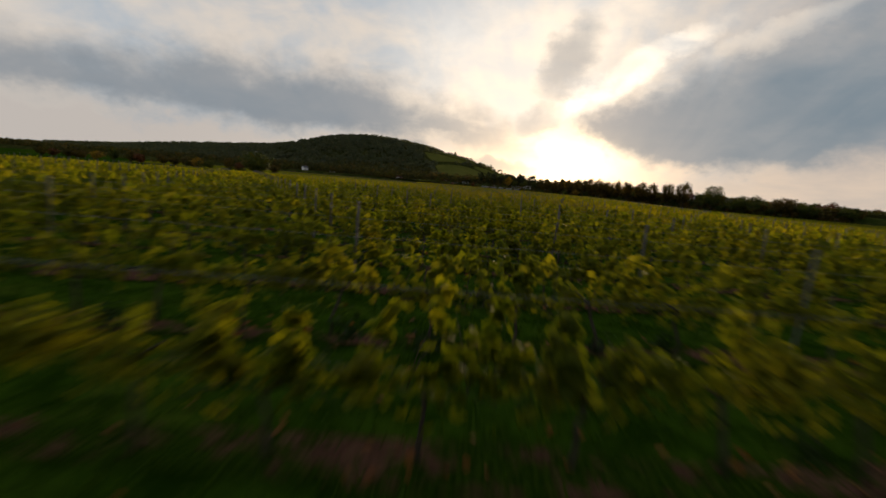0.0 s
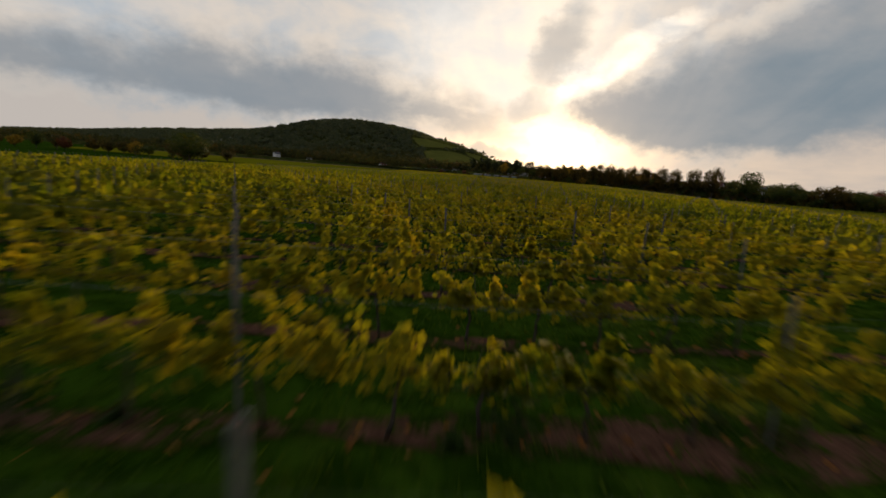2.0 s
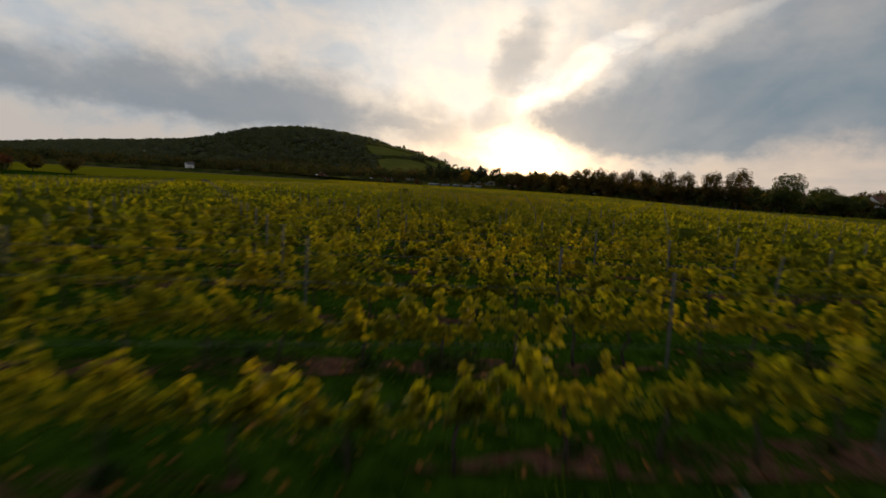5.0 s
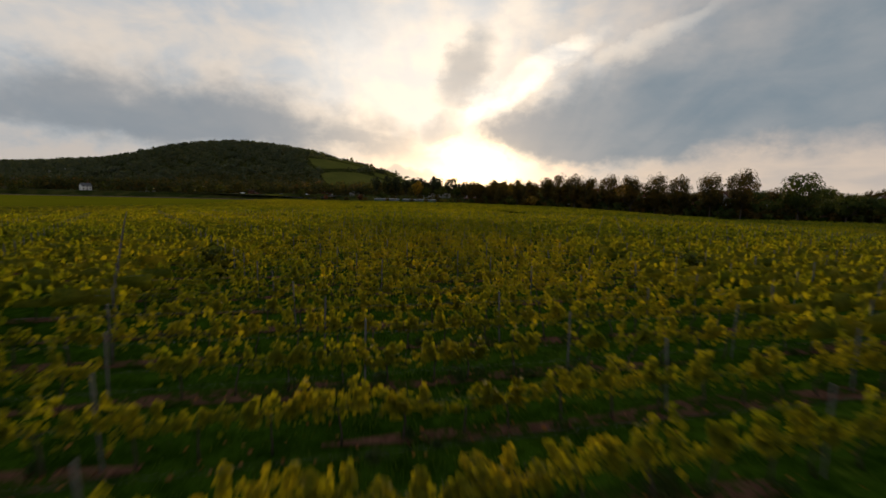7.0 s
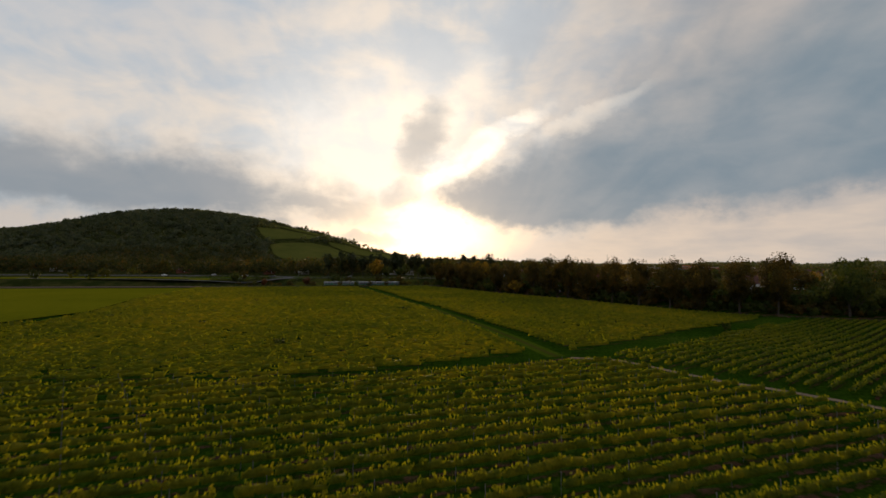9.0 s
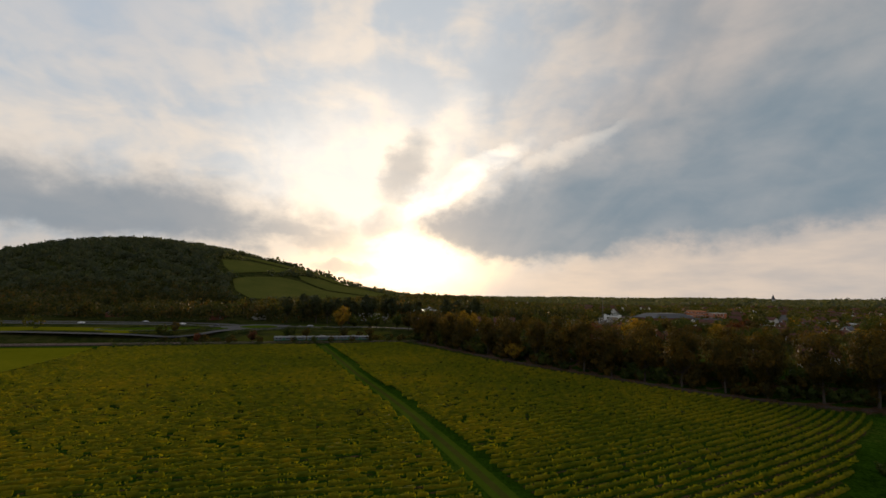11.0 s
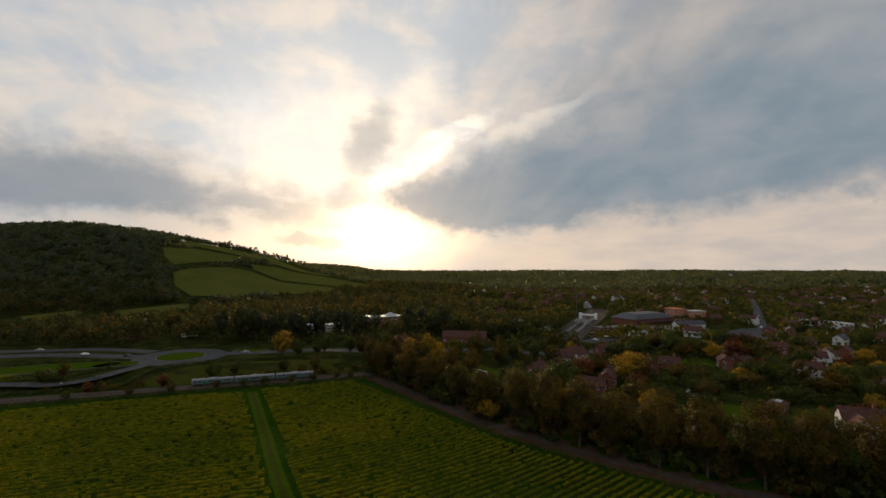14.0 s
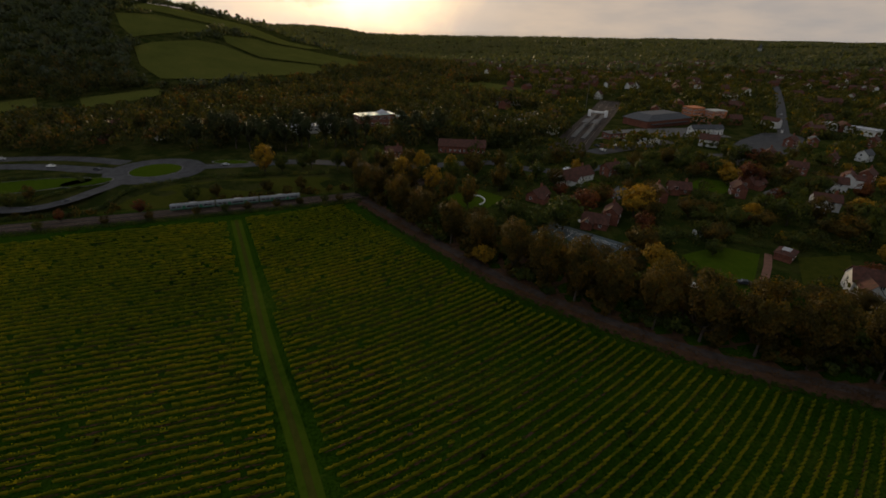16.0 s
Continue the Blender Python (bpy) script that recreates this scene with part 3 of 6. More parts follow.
def build_ground():
    xs = np.unique(np.concatenate([np.linspace(-4600, -900, 30), np.arange(-900, -300, 20), np.arange(-300, 420, 6.0), np.arange(420, 1500, 25), np.linspace(1500, 4600, 26)]))
    ys = np.unique(np.concatenate([np.linspace(-3000, -400, 14), np.arange(-400, 120, 20), np.arange(120, 420, 5.0), np.arange(420, 1500, 20), np.linspace(1500, 4700, 26)]))
    X, Y = np.meshgrid(xs, ys)
    V = np.stack([X, Y, height(X, Y)], -1).reshape(-1, 3)
    w, h = len(xs), len(ys)
    i = (np.arange(h - 1)[:, None] * w + np.arange(w - 1)[None]).ravel()
    F = np.stack([i, i + 1, i + 1 + w, i + w], 1)
    thing("ground", "rough green grassland rising to wooded hills", "ground", kind="structure", me=npmesh("ground", V, F, GROUND, True))


build_ground()


def sheet(name, ring, mat, lift, label, category, kind="structure", cell=12.0):
    """A flat patch that follows the ground: a polygon cut into cells by clipping against a grid of rows."""
    bm = bmesh.new()
    f = bm.faces.new([bm.verts.new((x, y, 0)) for x, y in ring])
    if f.normal.z < 0 or f.calc_area() == 0:
        f.normal_update()
    xs, ys = [p[0] for p in ring], [p[1] for p in ring]
    for axis, lo, hi in ((0, min(xs), max(xs)), (1, min(ys), max(ys))):
        c = lo + cell
        while c < hi:
            co, no = [0, 0, 0], [0, 0, 0]
            co[axis], no[axis] = c, 1
            bmesh.ops.bisect_plane(bm, geom=bm.verts[:] + bm.edges[:] + bm.faces[:], plane_co=co, plane_no=no)
            c += cell
    for v in bm.verts:
        v.co.z = float(height(v.co.x, v.co.y)) + lift
    bmesh.ops.recalc_face_normals(bm, faces=bm.faces[:])
    if sum(f.normal.z for f in bm.faces) < 0:
        bmesh.ops.reverse_faces(bm, faces=bm.faces[:])
    me = bpy.data.meshes.new(name)
    bm.to_mesh(me)
    bm.free()
    me.materials.append(mat)
    return thing(name, label, category, kind=kind, me=me)


def smooth_line(pts, step=4.0):
    """Points along a rounded line through pts."""
    P = [np.array(p, float) for p in pts]
    P = [2 * P[0] - P[1]] + P + [2 * P[-1] - P[-2]]
    out = []
    for a, b, c, d in zip(P, P[1:], P[2:], P[3:]):
        n = max(2, int(np.linalg.norm(c - b) / step))
        for k in range(n):
            t = k / n
            out.append(0.5 * (2 * b + (c - a) * t + (2 * a - 5 * b + 4 * c - d) * t * t + (3 * b - a - 3 * c + d) * t ** 3))
    out.append(P[-2])
    return np.array(out)


def strip_mesh(name, pts, width, mat, lift, step=4.0, thick=0.0, across=1):
    L = smooth_line(pts, step)
    d = np.gradient(L, axis=0)
    d /= np.linalg.norm(d, axis=1, keepdims=True)
    nrm = np.stack([-d[:, 1], d[:, 0]], 1)
    a, b = L + nrm * width / 2, L - nrm * width / 2
    z = np.maximum(height(a[:, 0], a[:, 1]), height(b[:, 0], b[:, 1])) + lift
    n = len(L)
    if across > 1:
        rails = [a + (b - a) * q / across for q in range(across + 1)]
        V = np.concatenate([np.c_[p, height(p[:, 0], p[:, 1]) + lift] for p in rails])
        F = [(q * n + k, (q + 1) * n + k, (q + 1) * n + k + 1, q * n + k + 1) for q in range(across) for k in range(n - 1)]
        return npmesh(name, V, F, mat)
    if thick <= 0:
        V = np.concatenate([np.c_[a, z], np.c_[b, z]])
        F = [(k, n + k, n + k + 1, k + 1) for k in range(n - 1)]
        return npmesh(name, V, F, mat)
    V = np.concatenate([np.c_[a, z - thick], np.c_[a, z], np.c_[b, z], np.c_[b, z - thick]])
    F = [(q * n + k, (q + 1) * n + k, (q + 1) * n + k + 1, q * n + k + 1) for q in range(3) for k in range(n - 1)]
    F += [(0, 3 * n, 2 * n, n), (n - 1, 2 * n - 1, 3 * n - 1, 4 * n - 1)]
    return npmesh(name, V, F, mat)


def road(name, pts, width, mat, label, category="road", lift=0.05, across=1):
    """A strip along a line; a wide one is cut across to follow the slope."""
    return thing(name, label, category, kind="structure", me=strip_mesh(name, pts, width, mat, lift, across=across))


# ---- vines ----
LOW = [(37, -290), (24, -225), (14, -150), (8, -60), (0, 10)]  # the stretch of the plan with full detail


def line_distance(x, y, line):
    out = np.full(np.shape(x), 1e9)
    for (ax, ay), (bx, by) in zip(line, line[1:]):
        dx, dy = bx - ax, by - ay
        t = np.clip(((x - ax) * dx + (y - ay) * dy) / (dx * dx + dy * dy), 0, 1)
        out = np.minimum(out, np.hypot(x - ax - t * dx, y - ay - t * dy))
    return out


# field blocks: outline, direction of the rows in degrees
SOUTH = ([(22, 77), (30, 77), (40, 63), (53, 50), (118, -24), (160, -74), (128, -130), (95, -190), (70, -290), (10, -290), (-120, -210), (-185, -130), (-185, 26), (-225, 60), (-205, 102), (-122, 120), (-108, 128), (-106.5, 52), (-60, 62.4), (-30, 62.6), (-8, 65)], 18.0)
WEST = ([(17, 84), (10.5, 115), (-5.5, 165), (-20.5, 205), (-32.5, 240), (-47, 281), (-88, 274), (-134, 259), (-128, 236), (-121, 196), (-108, 150), (-106, 132), (-104, 50), (-60, 64.4), (-30, 64.8), (-12, 67)], 12.0)
NORTH = ([(26, 86), (17.5, 116), (1.5, 166), (-13.5, 206), (-25.5, 241), (-40, 283), (-6, 296), (20, 254), (34, 231), (48, 213), (66, 197), (82, 185), (102, 174), (119, 164), (92, 141), (49, 102)], 20.0)
EAST = ([(31, 81), (55, 97), (98, 136), (131, 158), (174, 144), (240, 132), (330, 117), (330, -120), (225, -134), (121, -18), (57, 56)], 38.0)
ROW, PLANT = 2.9, 1.25


def row_gap(block):
    return 2.9 if block is SOUTH else 2.2 if block is EAST else 2.05


def bend(block, along):
    """How far a row drifts sideways along its length; the rows by the avenue curve."""
    return 0.0014 * np.maximum(along - 40.0, 0.0) ** 2 if block is NORTH else 0.0 * along


def vine_spots(block):
    ring, deg = block
    gap = row_gap(block)
    step = PLANT if gap > 2.5 else 1.4
    a = radians(deg)
    u, v = np.array((math.cos(a), math.sin(a))), np.array((-math.sin(a), math.cos(a)))
    R = np.array(ring, float)
    pu, pv = R @ u, R @ v
    gu = np.arange(pu.min(), pu.max(), step)
    gv = np.arange(math.floor(pv.min() / gap) * gap - 14 * gap, pv.max() + gap, gap)
    U, W = np.meshgrid(gu, gv)
    U = U + rng.uniform(-0.15, 0.15, U.shape)
    W = W + bend(block, U)
    W = W + rng.uniform(-0.06, 0.06, U.shape)
    X, Y = U * u[0] + W * v[0], U * u[1] + W * v[1]
    ok = inside(X, Y, ring)
    return X[ok], Y[ok], u, v


def vine_cloud(x, y, u, v, n, size):
    """Leaves of vines at x, y: n to each, on shoots that rise from the wire and flop over."""
    k = len(x)
    if k == 0:
        return np.zeros((0, 3)), np.zeros(0)
    vigour = rng.uniform(0.7, 1.2, (k, 1)) * np.where(rng.uniform(size=(k, 1)) < 0.05, 0.35, 1.0)
    shoots = 6 if n > 150 else 5 if n > 40 else 4
    which = rng.integers(0, shoots, (k, n))
    along0 = rng.uniform(-0.62, 0.62, (k, shoots))
    tall = rng.uniform(0.3, 1.0, (k, shoots)) * vigour
    lean_u, lean_v = rng.normal(0, 0.24, (k, shoots)), rng.normal(0, 0.22, (k, shoots))
    pick = np.take_along_axis
    t = rng.uniform(0, 1, (k, n)) ** 0.8
    h = pick(tall, which, 1)
    fat = 0.075 * (1.25 - t)
    su = pick(along0, which, 1) + pick(lean_u, which, 1) * t * t + rng.normal(0, 1, (k, n)) * fat
    sv = pick(lean_v, which, 1) * t * t + rng.normal(0, 1, (k, n)) * fat
    if n < 35:
        sv, h = sv * 0.62, 0.5 * h + 0.42 * vigour
    z = 0.74 + h * (t - 0.26 * t ** 3) * 1.22 + rng.normal(0, 0.05, (k, n))
    hang = rng.uniform(size=(k, n)) < 0.24
    z = np.where(hang, 0.95 - 0.5 * rng.uniform(0, 1, (k, n)) ** 1.6 * (0.4 + 0.6 * np.sin(su * 11 + x[:, None]) ** 2), z)
    su = np.where(hang, rng.uniform(-0.62, 0.62, (k, n)), su)
    X = x[:, None] + su * u[0] + sv * v[0]
    Y = y[:, None] + su * u[1] + sv * v[1]
    if n > 200:
        z = np.minimum(z, 1.72 + 0.1 * np.sin(su * 9))
    Z = z + height(x, y)[:, None]
    s = size * rng.uniform(0.7, 1.25, (k, n)) * (0.75 + 0.25 * vigour)
    return np.stack([X, Y, Z], -1).reshape(-1, 3), s.ravel()


def plumes(x, y, u, v, n, tall=1.0, size=1.0, slim=1.0):
    """Upright leafy shoots of far vines: n folded leaf clusters to each."""
    k = len(x)
    vig = rng.uniform(0.82, 1.15, (k, 1)) * np.where(rng.uniform(size=(k, 1)) < 0.05, 0.5, 1.0)
    su, sv = rng.uniform(-0.7, 0.7, (k, n)), rng.normal(0, 0.20 * slim, (k, n))
    h = rng.uniform(0.34, 0.70, (k, n)) * vig * tall * size
    w = rng.uniform(0.12, 0.21, (k, n)) * size
    z = rng.uniform(0.56, 0.95 + 0.62 * (1 - size), (k, n)) * (0.8 + 0.2 * vig)
    turn = rng.normal(0, 0.75, (k, n))
    a = np.stack([np.cos(turn) * u[0] - np.sin(turn) * v[0], np.cos(turn) * u[1] - np.sin(turn) * v[1], rng.normal(0, 0.3, (k, n))], -1) * w[..., None]
    fold = np.stack([-a[..., 1], a[..., 0], 0 * w], -1) * 0.45
    up = np.stack([rng.normal(0, 0.2, (k, n)) * h, rng.normal(0, 0.2, (k, n)) * h, h], -1)
    B = np.stack([x[:, None] + su * u[0] + sv * v[0], y[:, None] + su * u[1] + sv * v[1], z + height(x, y)[:, None]], -1)
    m = B + up * rng.uniform(0.4, 0.62, (k, n, 1))
    V = np.stack([B, m + a + fold, B + up, m - a + fold], 2).reshape(-1, 3)
    return V, np.arange(4 * k * n).reshape(-1, 4)


def canopy_blocks(x, y, u, v, tall=1.0, slim=1.0):
    """The leafy mass of far vines, one ragged piece of hedge to each, open below."""
    k = len(x)
    vig = rng.uniform(0.82, 1.08, k) * np.where(rng.uniform(size=k) < 0.06, 0.5, 1.0)
    z0 = height(x, y)
    prof = np.array([(-0.22, 0.58), (-0.29, 0.92), (0.0, 1.24), (0.29, 0.92), (0.22, 0.58)])
    V = np.zeros((k, 2, 5, 3))
    for e, du in enumerate((-0.64, 0.64)):
        w = slim * (prof[:, 0][None] * rng.uniform(0.7, 1.25, (k, 5)) + rng.normal(0, 0.06, (k, 5)))
        h = prof[:, 1][None] * np.where(prof[:, 1] > 0.9, vig[:, None] * rng.uniform(0.78, 1.12, (k, 5)), 1.0)
        uu = du * (1.1 if slim < 1 else 1.0) + rng.normal(0, 0.08, (k, 5))
        V[:, e, :, 0] = x[:, None] + uu * u[0] + w * v[0]
        V[:, e, :, 1] = y[:, None] + uu * u[1] + w * v[1]
        V[:, e, :, 2] = z0[:, None] + h * tall
    F = np.array([(q, 5 + q, 6 + q, q + 1) for q in range(4)])[None] + (np.arange(k) * 10)[:, None, None]
    return V.reshape(-1, 3), F.reshape(-1, 4)


def trunk_mesh(seed):
    r = random.Random(seed)
    s = Shape()
    pts, x, y = [], 0, 0
    for k in range(6):
        pts.append((x, y, k * 0.15))
        x += r.uniform(-0.035, 0.035)
        y += r.uniform(-0.03, 0.03)
    s.tube(pts, [0.032, 0.026, 0.024, 0.022, 0.024, 0.018], 6)
    return s.mesh("trunk", BARK, True), pts[-1]


def cane_mesh(seed, top, side):
    r = random.Random(seed)
    s = Shape()
    pts = [(top[0] + side * 0.62 * k / 5, top[1] + r.uniform(-0.02, 0.02), top[2] + 0.05 * math.sin(k * 0.9) - 0.01 * k) for k in range(6)]
    s.tube(pts, [0.016, 0.014, 0.012, 0.011, 0.009, 0.006], 4)
    for _ in range(3):
        b = Vector(pts[r.randint(1, 5)])
        e = b + Vector((r.uniform(-0.2, 0.2), r.uniform(-0.3, 0.3), r.uniform(0.3, 0.75)))
        s.tube([b, b.lerp(e, 0.5) + Vector((0, 0, 0.08)), e], [0.006, 0.005, 0.003], 4)
    return s.mesh("cane", BARK, True)


def build_vines():
    ux, uy = [], []
    for bi, block in enumerate((SOUTH, WEST, NORTH, EAST)):
        x, y, u, v = vine_spots(block)
        keep = rng.uniform(size=len(x)) > (0.022, 0.04, 0.03, 0.03)[bi]
        x, y = x[keep], y[keep]
        d = line_distance(x, y, LOW) if bi == 0 else np.full(len(x), 99.0)
        if bi == 0:
            single = (d < 1.75)
            order = np.flatnonzero(single)[:300]
            single[:] = False
            single[order] = True
            singles = (x[single], y[single])
            x, y, d = x[~single], y[~single], d[~single]
        V, F, base = [], [], 0
        # reach, leaves to each vine, leaf size, plumes to each vine
        lods = ((0, 4.5, 300, 0.067, 0), (4.5, 13, 150, 0.088, 0), (13, 30, 40, 0.105, 11), (30, 45, 8, 0.14, 13), (45, 110, 0, 0, 12), (110, 1e9, 0, 0, 3)) if bi == 0 else ((0, 1e9, 0, 0, (0, 8, 8, 4)[bi]),)
        for lo, hi, n, size, np_ in lods:
            m = (d >= lo) & (d < hi)
            made = []
            if lo >= 13 or bi:
                made.append(canopy_blocks(x[m], y[m], u, v, (1.0, 1.0, 1.0, 0.9)[bi], 0.60 if bi in (1, 2) else 1.0))
            if n:
                made.append(leaves(*vine_cloud(x[m], y[m], u, v, n, size), 0.5))
            if np_:
                made.append(plumes(x[m], y[m], u, v, np_, (1.0, 0.8, 0.95, 0.85)[bi], 0.62 if hi <= 30 else 0.66 if hi <= 110 or bi in (1, 2) else 0.9, 0.5 if bi in (1, 2) else 1.0))
            for v1, f1 in made:
                V.append(v1)
                F.append(f1 + base)
                base += len(v1)
        name = ("vines", "vines", "vines", "vines")[bi]
        label = ("autumn grapevines in long trellised rows, yellow-green leaves", "grapevines in rows west of the grass lane", "grapevines in rows beside the tree avenue", "greener grapevines in rows beyond the gravel track")[bi]
        thing(name, label, "vines", kind="stuff", me=npmesh("vines", np.concatenate(V), np.concatenate(F), (VINE, VINE_GLOW, VINE_GLOW, VINE)[bi]))
        # stems of the vines near by, joined
        if bi == 0:
            m = d < 16
            s = Shape()
            for px, py in zip(x[m], y[m]):
                z = float(height(px, py))
                lean, kink = random.uniform(-0.16, 0.16), random.uniform(-0.07, 0.07)
                hx, hy = px + lean * u[0], py + lean * u[1]
                s.tube([(px, py, z), (px + kink + 0.2 * (hx - px), py - kink, z + 0.28), (px - 0.5 * kink + 0.6 * (hx - px), py + 0.6 * kink, z + 0.55), (hx, hy, z + 0.8)], [0.036, 0.027, 0.026, 0.02], 4)
                for side in (-1, 1):
                    if random.random() < 0.7:
                        s.tube([(hx, hy, z + 0.76), (hx + side * 0.22 * u[0], hy + side * 0.22 * u[1], z + random.uniform(0.84, 0.98)), (hx + side * 0.55 * u[0], hy + side * 0.55 * u[1], z + random.uniform(0.72, 0.92))], [0.016, 0.012, 0.008], 4)
            thing("vine_stems", "thin dark gnarled vine stems along the rows", "vines", kind="stuff", me=s.mesh("vine_stems", BARK, True))
        # bare strips under the rows
        ring, deg = block
        a = radians(deg)
        straight = x * v[0] + y * v[1] - bend(block, x * u[0] + y * u[1])
        gap = row_gap(block)
        gv = np.unique(np.round(straight / gap) * gap)
        SV, SF = [], []
        for w in gv:
            on = np.abs(straight - w) < 0.5
            if on.sum() < 3:
                continue
            pu = np.sort(x[on] * u[0] + y[on] * u[1])
            run = [pu[0] - 0.5]
            near = np.arange(pu[0], pu[-1], 1.6 if bi == 0 else 5.0)
            half = np.maximum(0.02, (0.28 if bi == 0 else 0.14) + 0.22 * np.sin(near * 0.45 + w) * np.sin(near * 0.17 + 2 * w) + rng.normal(0, 0.07, len(near)))
            off = 0.1 * np.sin(near * 0.6 + w * 3) + bend(block, near)
            cx, cy = near * u[0] + w * v[0], near * u[1] + w * v[1]
            ax, ay = cx + (off + half) * v[0], cy + (off + half) * v[1]
            bx, by = cx + (off - half) * v[0], cy + (off - half) * v[1]
            n0 = len(SV)
            for q in range(len(near)):
                SV.append((ax[q], ay[q], float(height(ax[q], ay[q])) + 0.03))
                SV.append((bx[q], by[q], float(height(bx[q], by[q])) + 0.03))
            SF += [(n0 + 2 * q + 1, n0 + 2 * q + 3, n0 + 2 * q + 2, n0 + 2 * q) for q in range(len(near) - 1) if half[q] + half[q + 1] > 0.2]
        thing("bare_soil", "strips of bare reddish soil under the vine rows", "soil", kind="stuff", me=npmesh("bare_soil", np.array(SV), np.array(SF), SOIL))
        if bi == 0:
            ux, uy = u, v
    return singles, ux, uy


def build_single_vines(spots, u, v):
    """Single vines of their own along the low stretch, in six shapes."""
    kinds = []
    ang = math.atan2(u[1], u[0])
    for k in range(6):
        tm, top = trunk_mesh(k)
        C, s = vine_cloud(np.zeros(1), np.zeros(1), np.array((1.0, 0.0)), np.array((0.0, 1.0)), 250, 0.08)
        C[:, 2] -= float(height(0, 0))
        V, F = lobed_leaves(C, s)
        kinds.append((tm, cane_mesh(k * 3 + 1, top, 1), cane_mesh(k * 3 + 2, top, -1), npmesh("foliage", V, F, VINE)))
    r = random.Random(5)
    for x, y in zip(*spots):
        tm, c1, c2, fol = kinds[r.randrange(6)]
        ob = thing("grapevine", "gnarled grapevine with yellow-green autumn leaves on its canes", "grapevine", pose(x, y, float(height(x, y)), 0, 0, math.degrees(ang) + r.choice((0, 180)) + r.uniform(-6, 6)), "vines along the low stretch")
        ob.scale = (1, 1, r.uniform(0.74, 0.9))
        part("trunk", tm, ob)
        part("cane", c1, ob)
        part("cane", c2, ob)
        part("foliage", fol, ob)


def build_posts():
    """Trellis posts every five vines; those of the low stretch are single things, with wires between."""
    ring, deg = SOUTH
    a = radians(deg)
    u, v = np.array((math.cos(a), math.sin(a))), np.array((-math.sin(a), math.cos(a)))
    R = np.array(ring, float)
    gv = np.arange(math.floor((R @ v).min() / ROW) * ROW, (R @ v).max(), ROW)
    s = Shape()
    s.box(-0.026, 0.026, -0.018, 0.018, 0, 1.9, 0.008)
    s.box(-0.03, 0.03, -0.022, 0.022, 1.84, 1.88, 0.006)
    for z in (0.8, 1.15, 1.5):
        s.box(-0.034, 0.034, -0.021, 0.021, z, z + 0.025, 0.005)
    post_me = s.mesh("post", WOOD)
    rest, wires = Shape(), Shape()
    count = 0
    for w in gv:
        off = (w * 1.7) % 6.0
        for p in np.arange((R @ u).min() + off, (R @ u).max(), 6.0):
            x, y = p * u[0] + w * v[0], p * u[1] + w * v[1]
            if not bool(inside(np.array(x), np.array(y), ring)):
                continue
            d = float(line_distance(np.array(x), np.array(y), LOW))
            z = float(height(x, y))
            if d < 1.3:
                continue
            if d < 11 and count < 300:
                ob = thing("trellis_post", "weathered grey trellis post in a vine row", "post", pose(x, y, z - 0.05, random.uniform(-3, 3), random.uniform(-3, 3), deg), "trellis posts", me=post_me)
                count += 1
            elif d < 70:
                rest.box(x - 0.022, x + 0.022, y - 0.022, y + 0.022, z - 0.02, z + 1.8)
        # wires where the camera comes near
        c = np.array([(q[0], q[1]) for q in LOW])
        cu = float(np.interp(w, (c @ v), (c @ u)))
        if (c @ v).min() - 3 < w < (c @ v).max() + 3:
            for z in (0.82, 1.5):
                pts = [((cu + k) * u[0] + w * v[0], (cu + k) * u[1] + w * v[1], z) for k in (-12, -4, 4, 12)]
                wires.tube(pts, [0.0022] * 4, 3)
    thing("trellis_posts", "grey trellis posts across the vineyard", "post", kind="stuff", me=rest.mesh("trellis_posts", WOOD))
    thing("trellis_wires", "thin steel wires strung along the vine rows", "wire", kind="stuff", me=wires.mesh("trellis_wires", STEEL))


SPOTS, ROW_U, ROW_V = build_vines()
build_single_vines(SPOTS, ROW_U, ROW_V)
build_posts()

# the pale meadow west of the vines, the grass lane and the gravel track
sheet("meadow", [(-138, 262), (-132, 243), (-124, 196), (-111, 150), (-121, 124), (-205, 106), (-420, 112), (-420, 205), (-230, 245)], MEADOW, 0.3, "pale yellow-green mown meadow beside the vines", "field", cell=12)
LANE = [(22, 82), (14, 115), (-2, 165), (-17, 205), (-29, 240), (-44, 283)]
road("lane", LANE, 3.7, LAWN, "mown grass lane between two vine blocks", "lane", 0.04)
road("worn_track", LANE, 1.2, LAWN2, "worn brownish strip down the grass lane", "track", 0.07)
TRACK = [(-54, 63.5), (-25, 63.7), (-9, 66), (8, 73), (24, 81), (32, 79), (41, 66), (54, 53), (118, -20), (215, -136)]
road("track", TRACK[4:], 1.2, GRAVEL, "pale gravel farm track along the vine rows", "track", 0.06)
road("soil_track", TRACK[:5], 1.1, SOIL, "bare reddish earth strip across the vine rows", "track", 0.05)
road("headland", offset_line(EDGE[:-1], 1.9), 3.7, LITTER, "reddish-brown earth path littered with leaves beside the avenue", "path", 0.07)


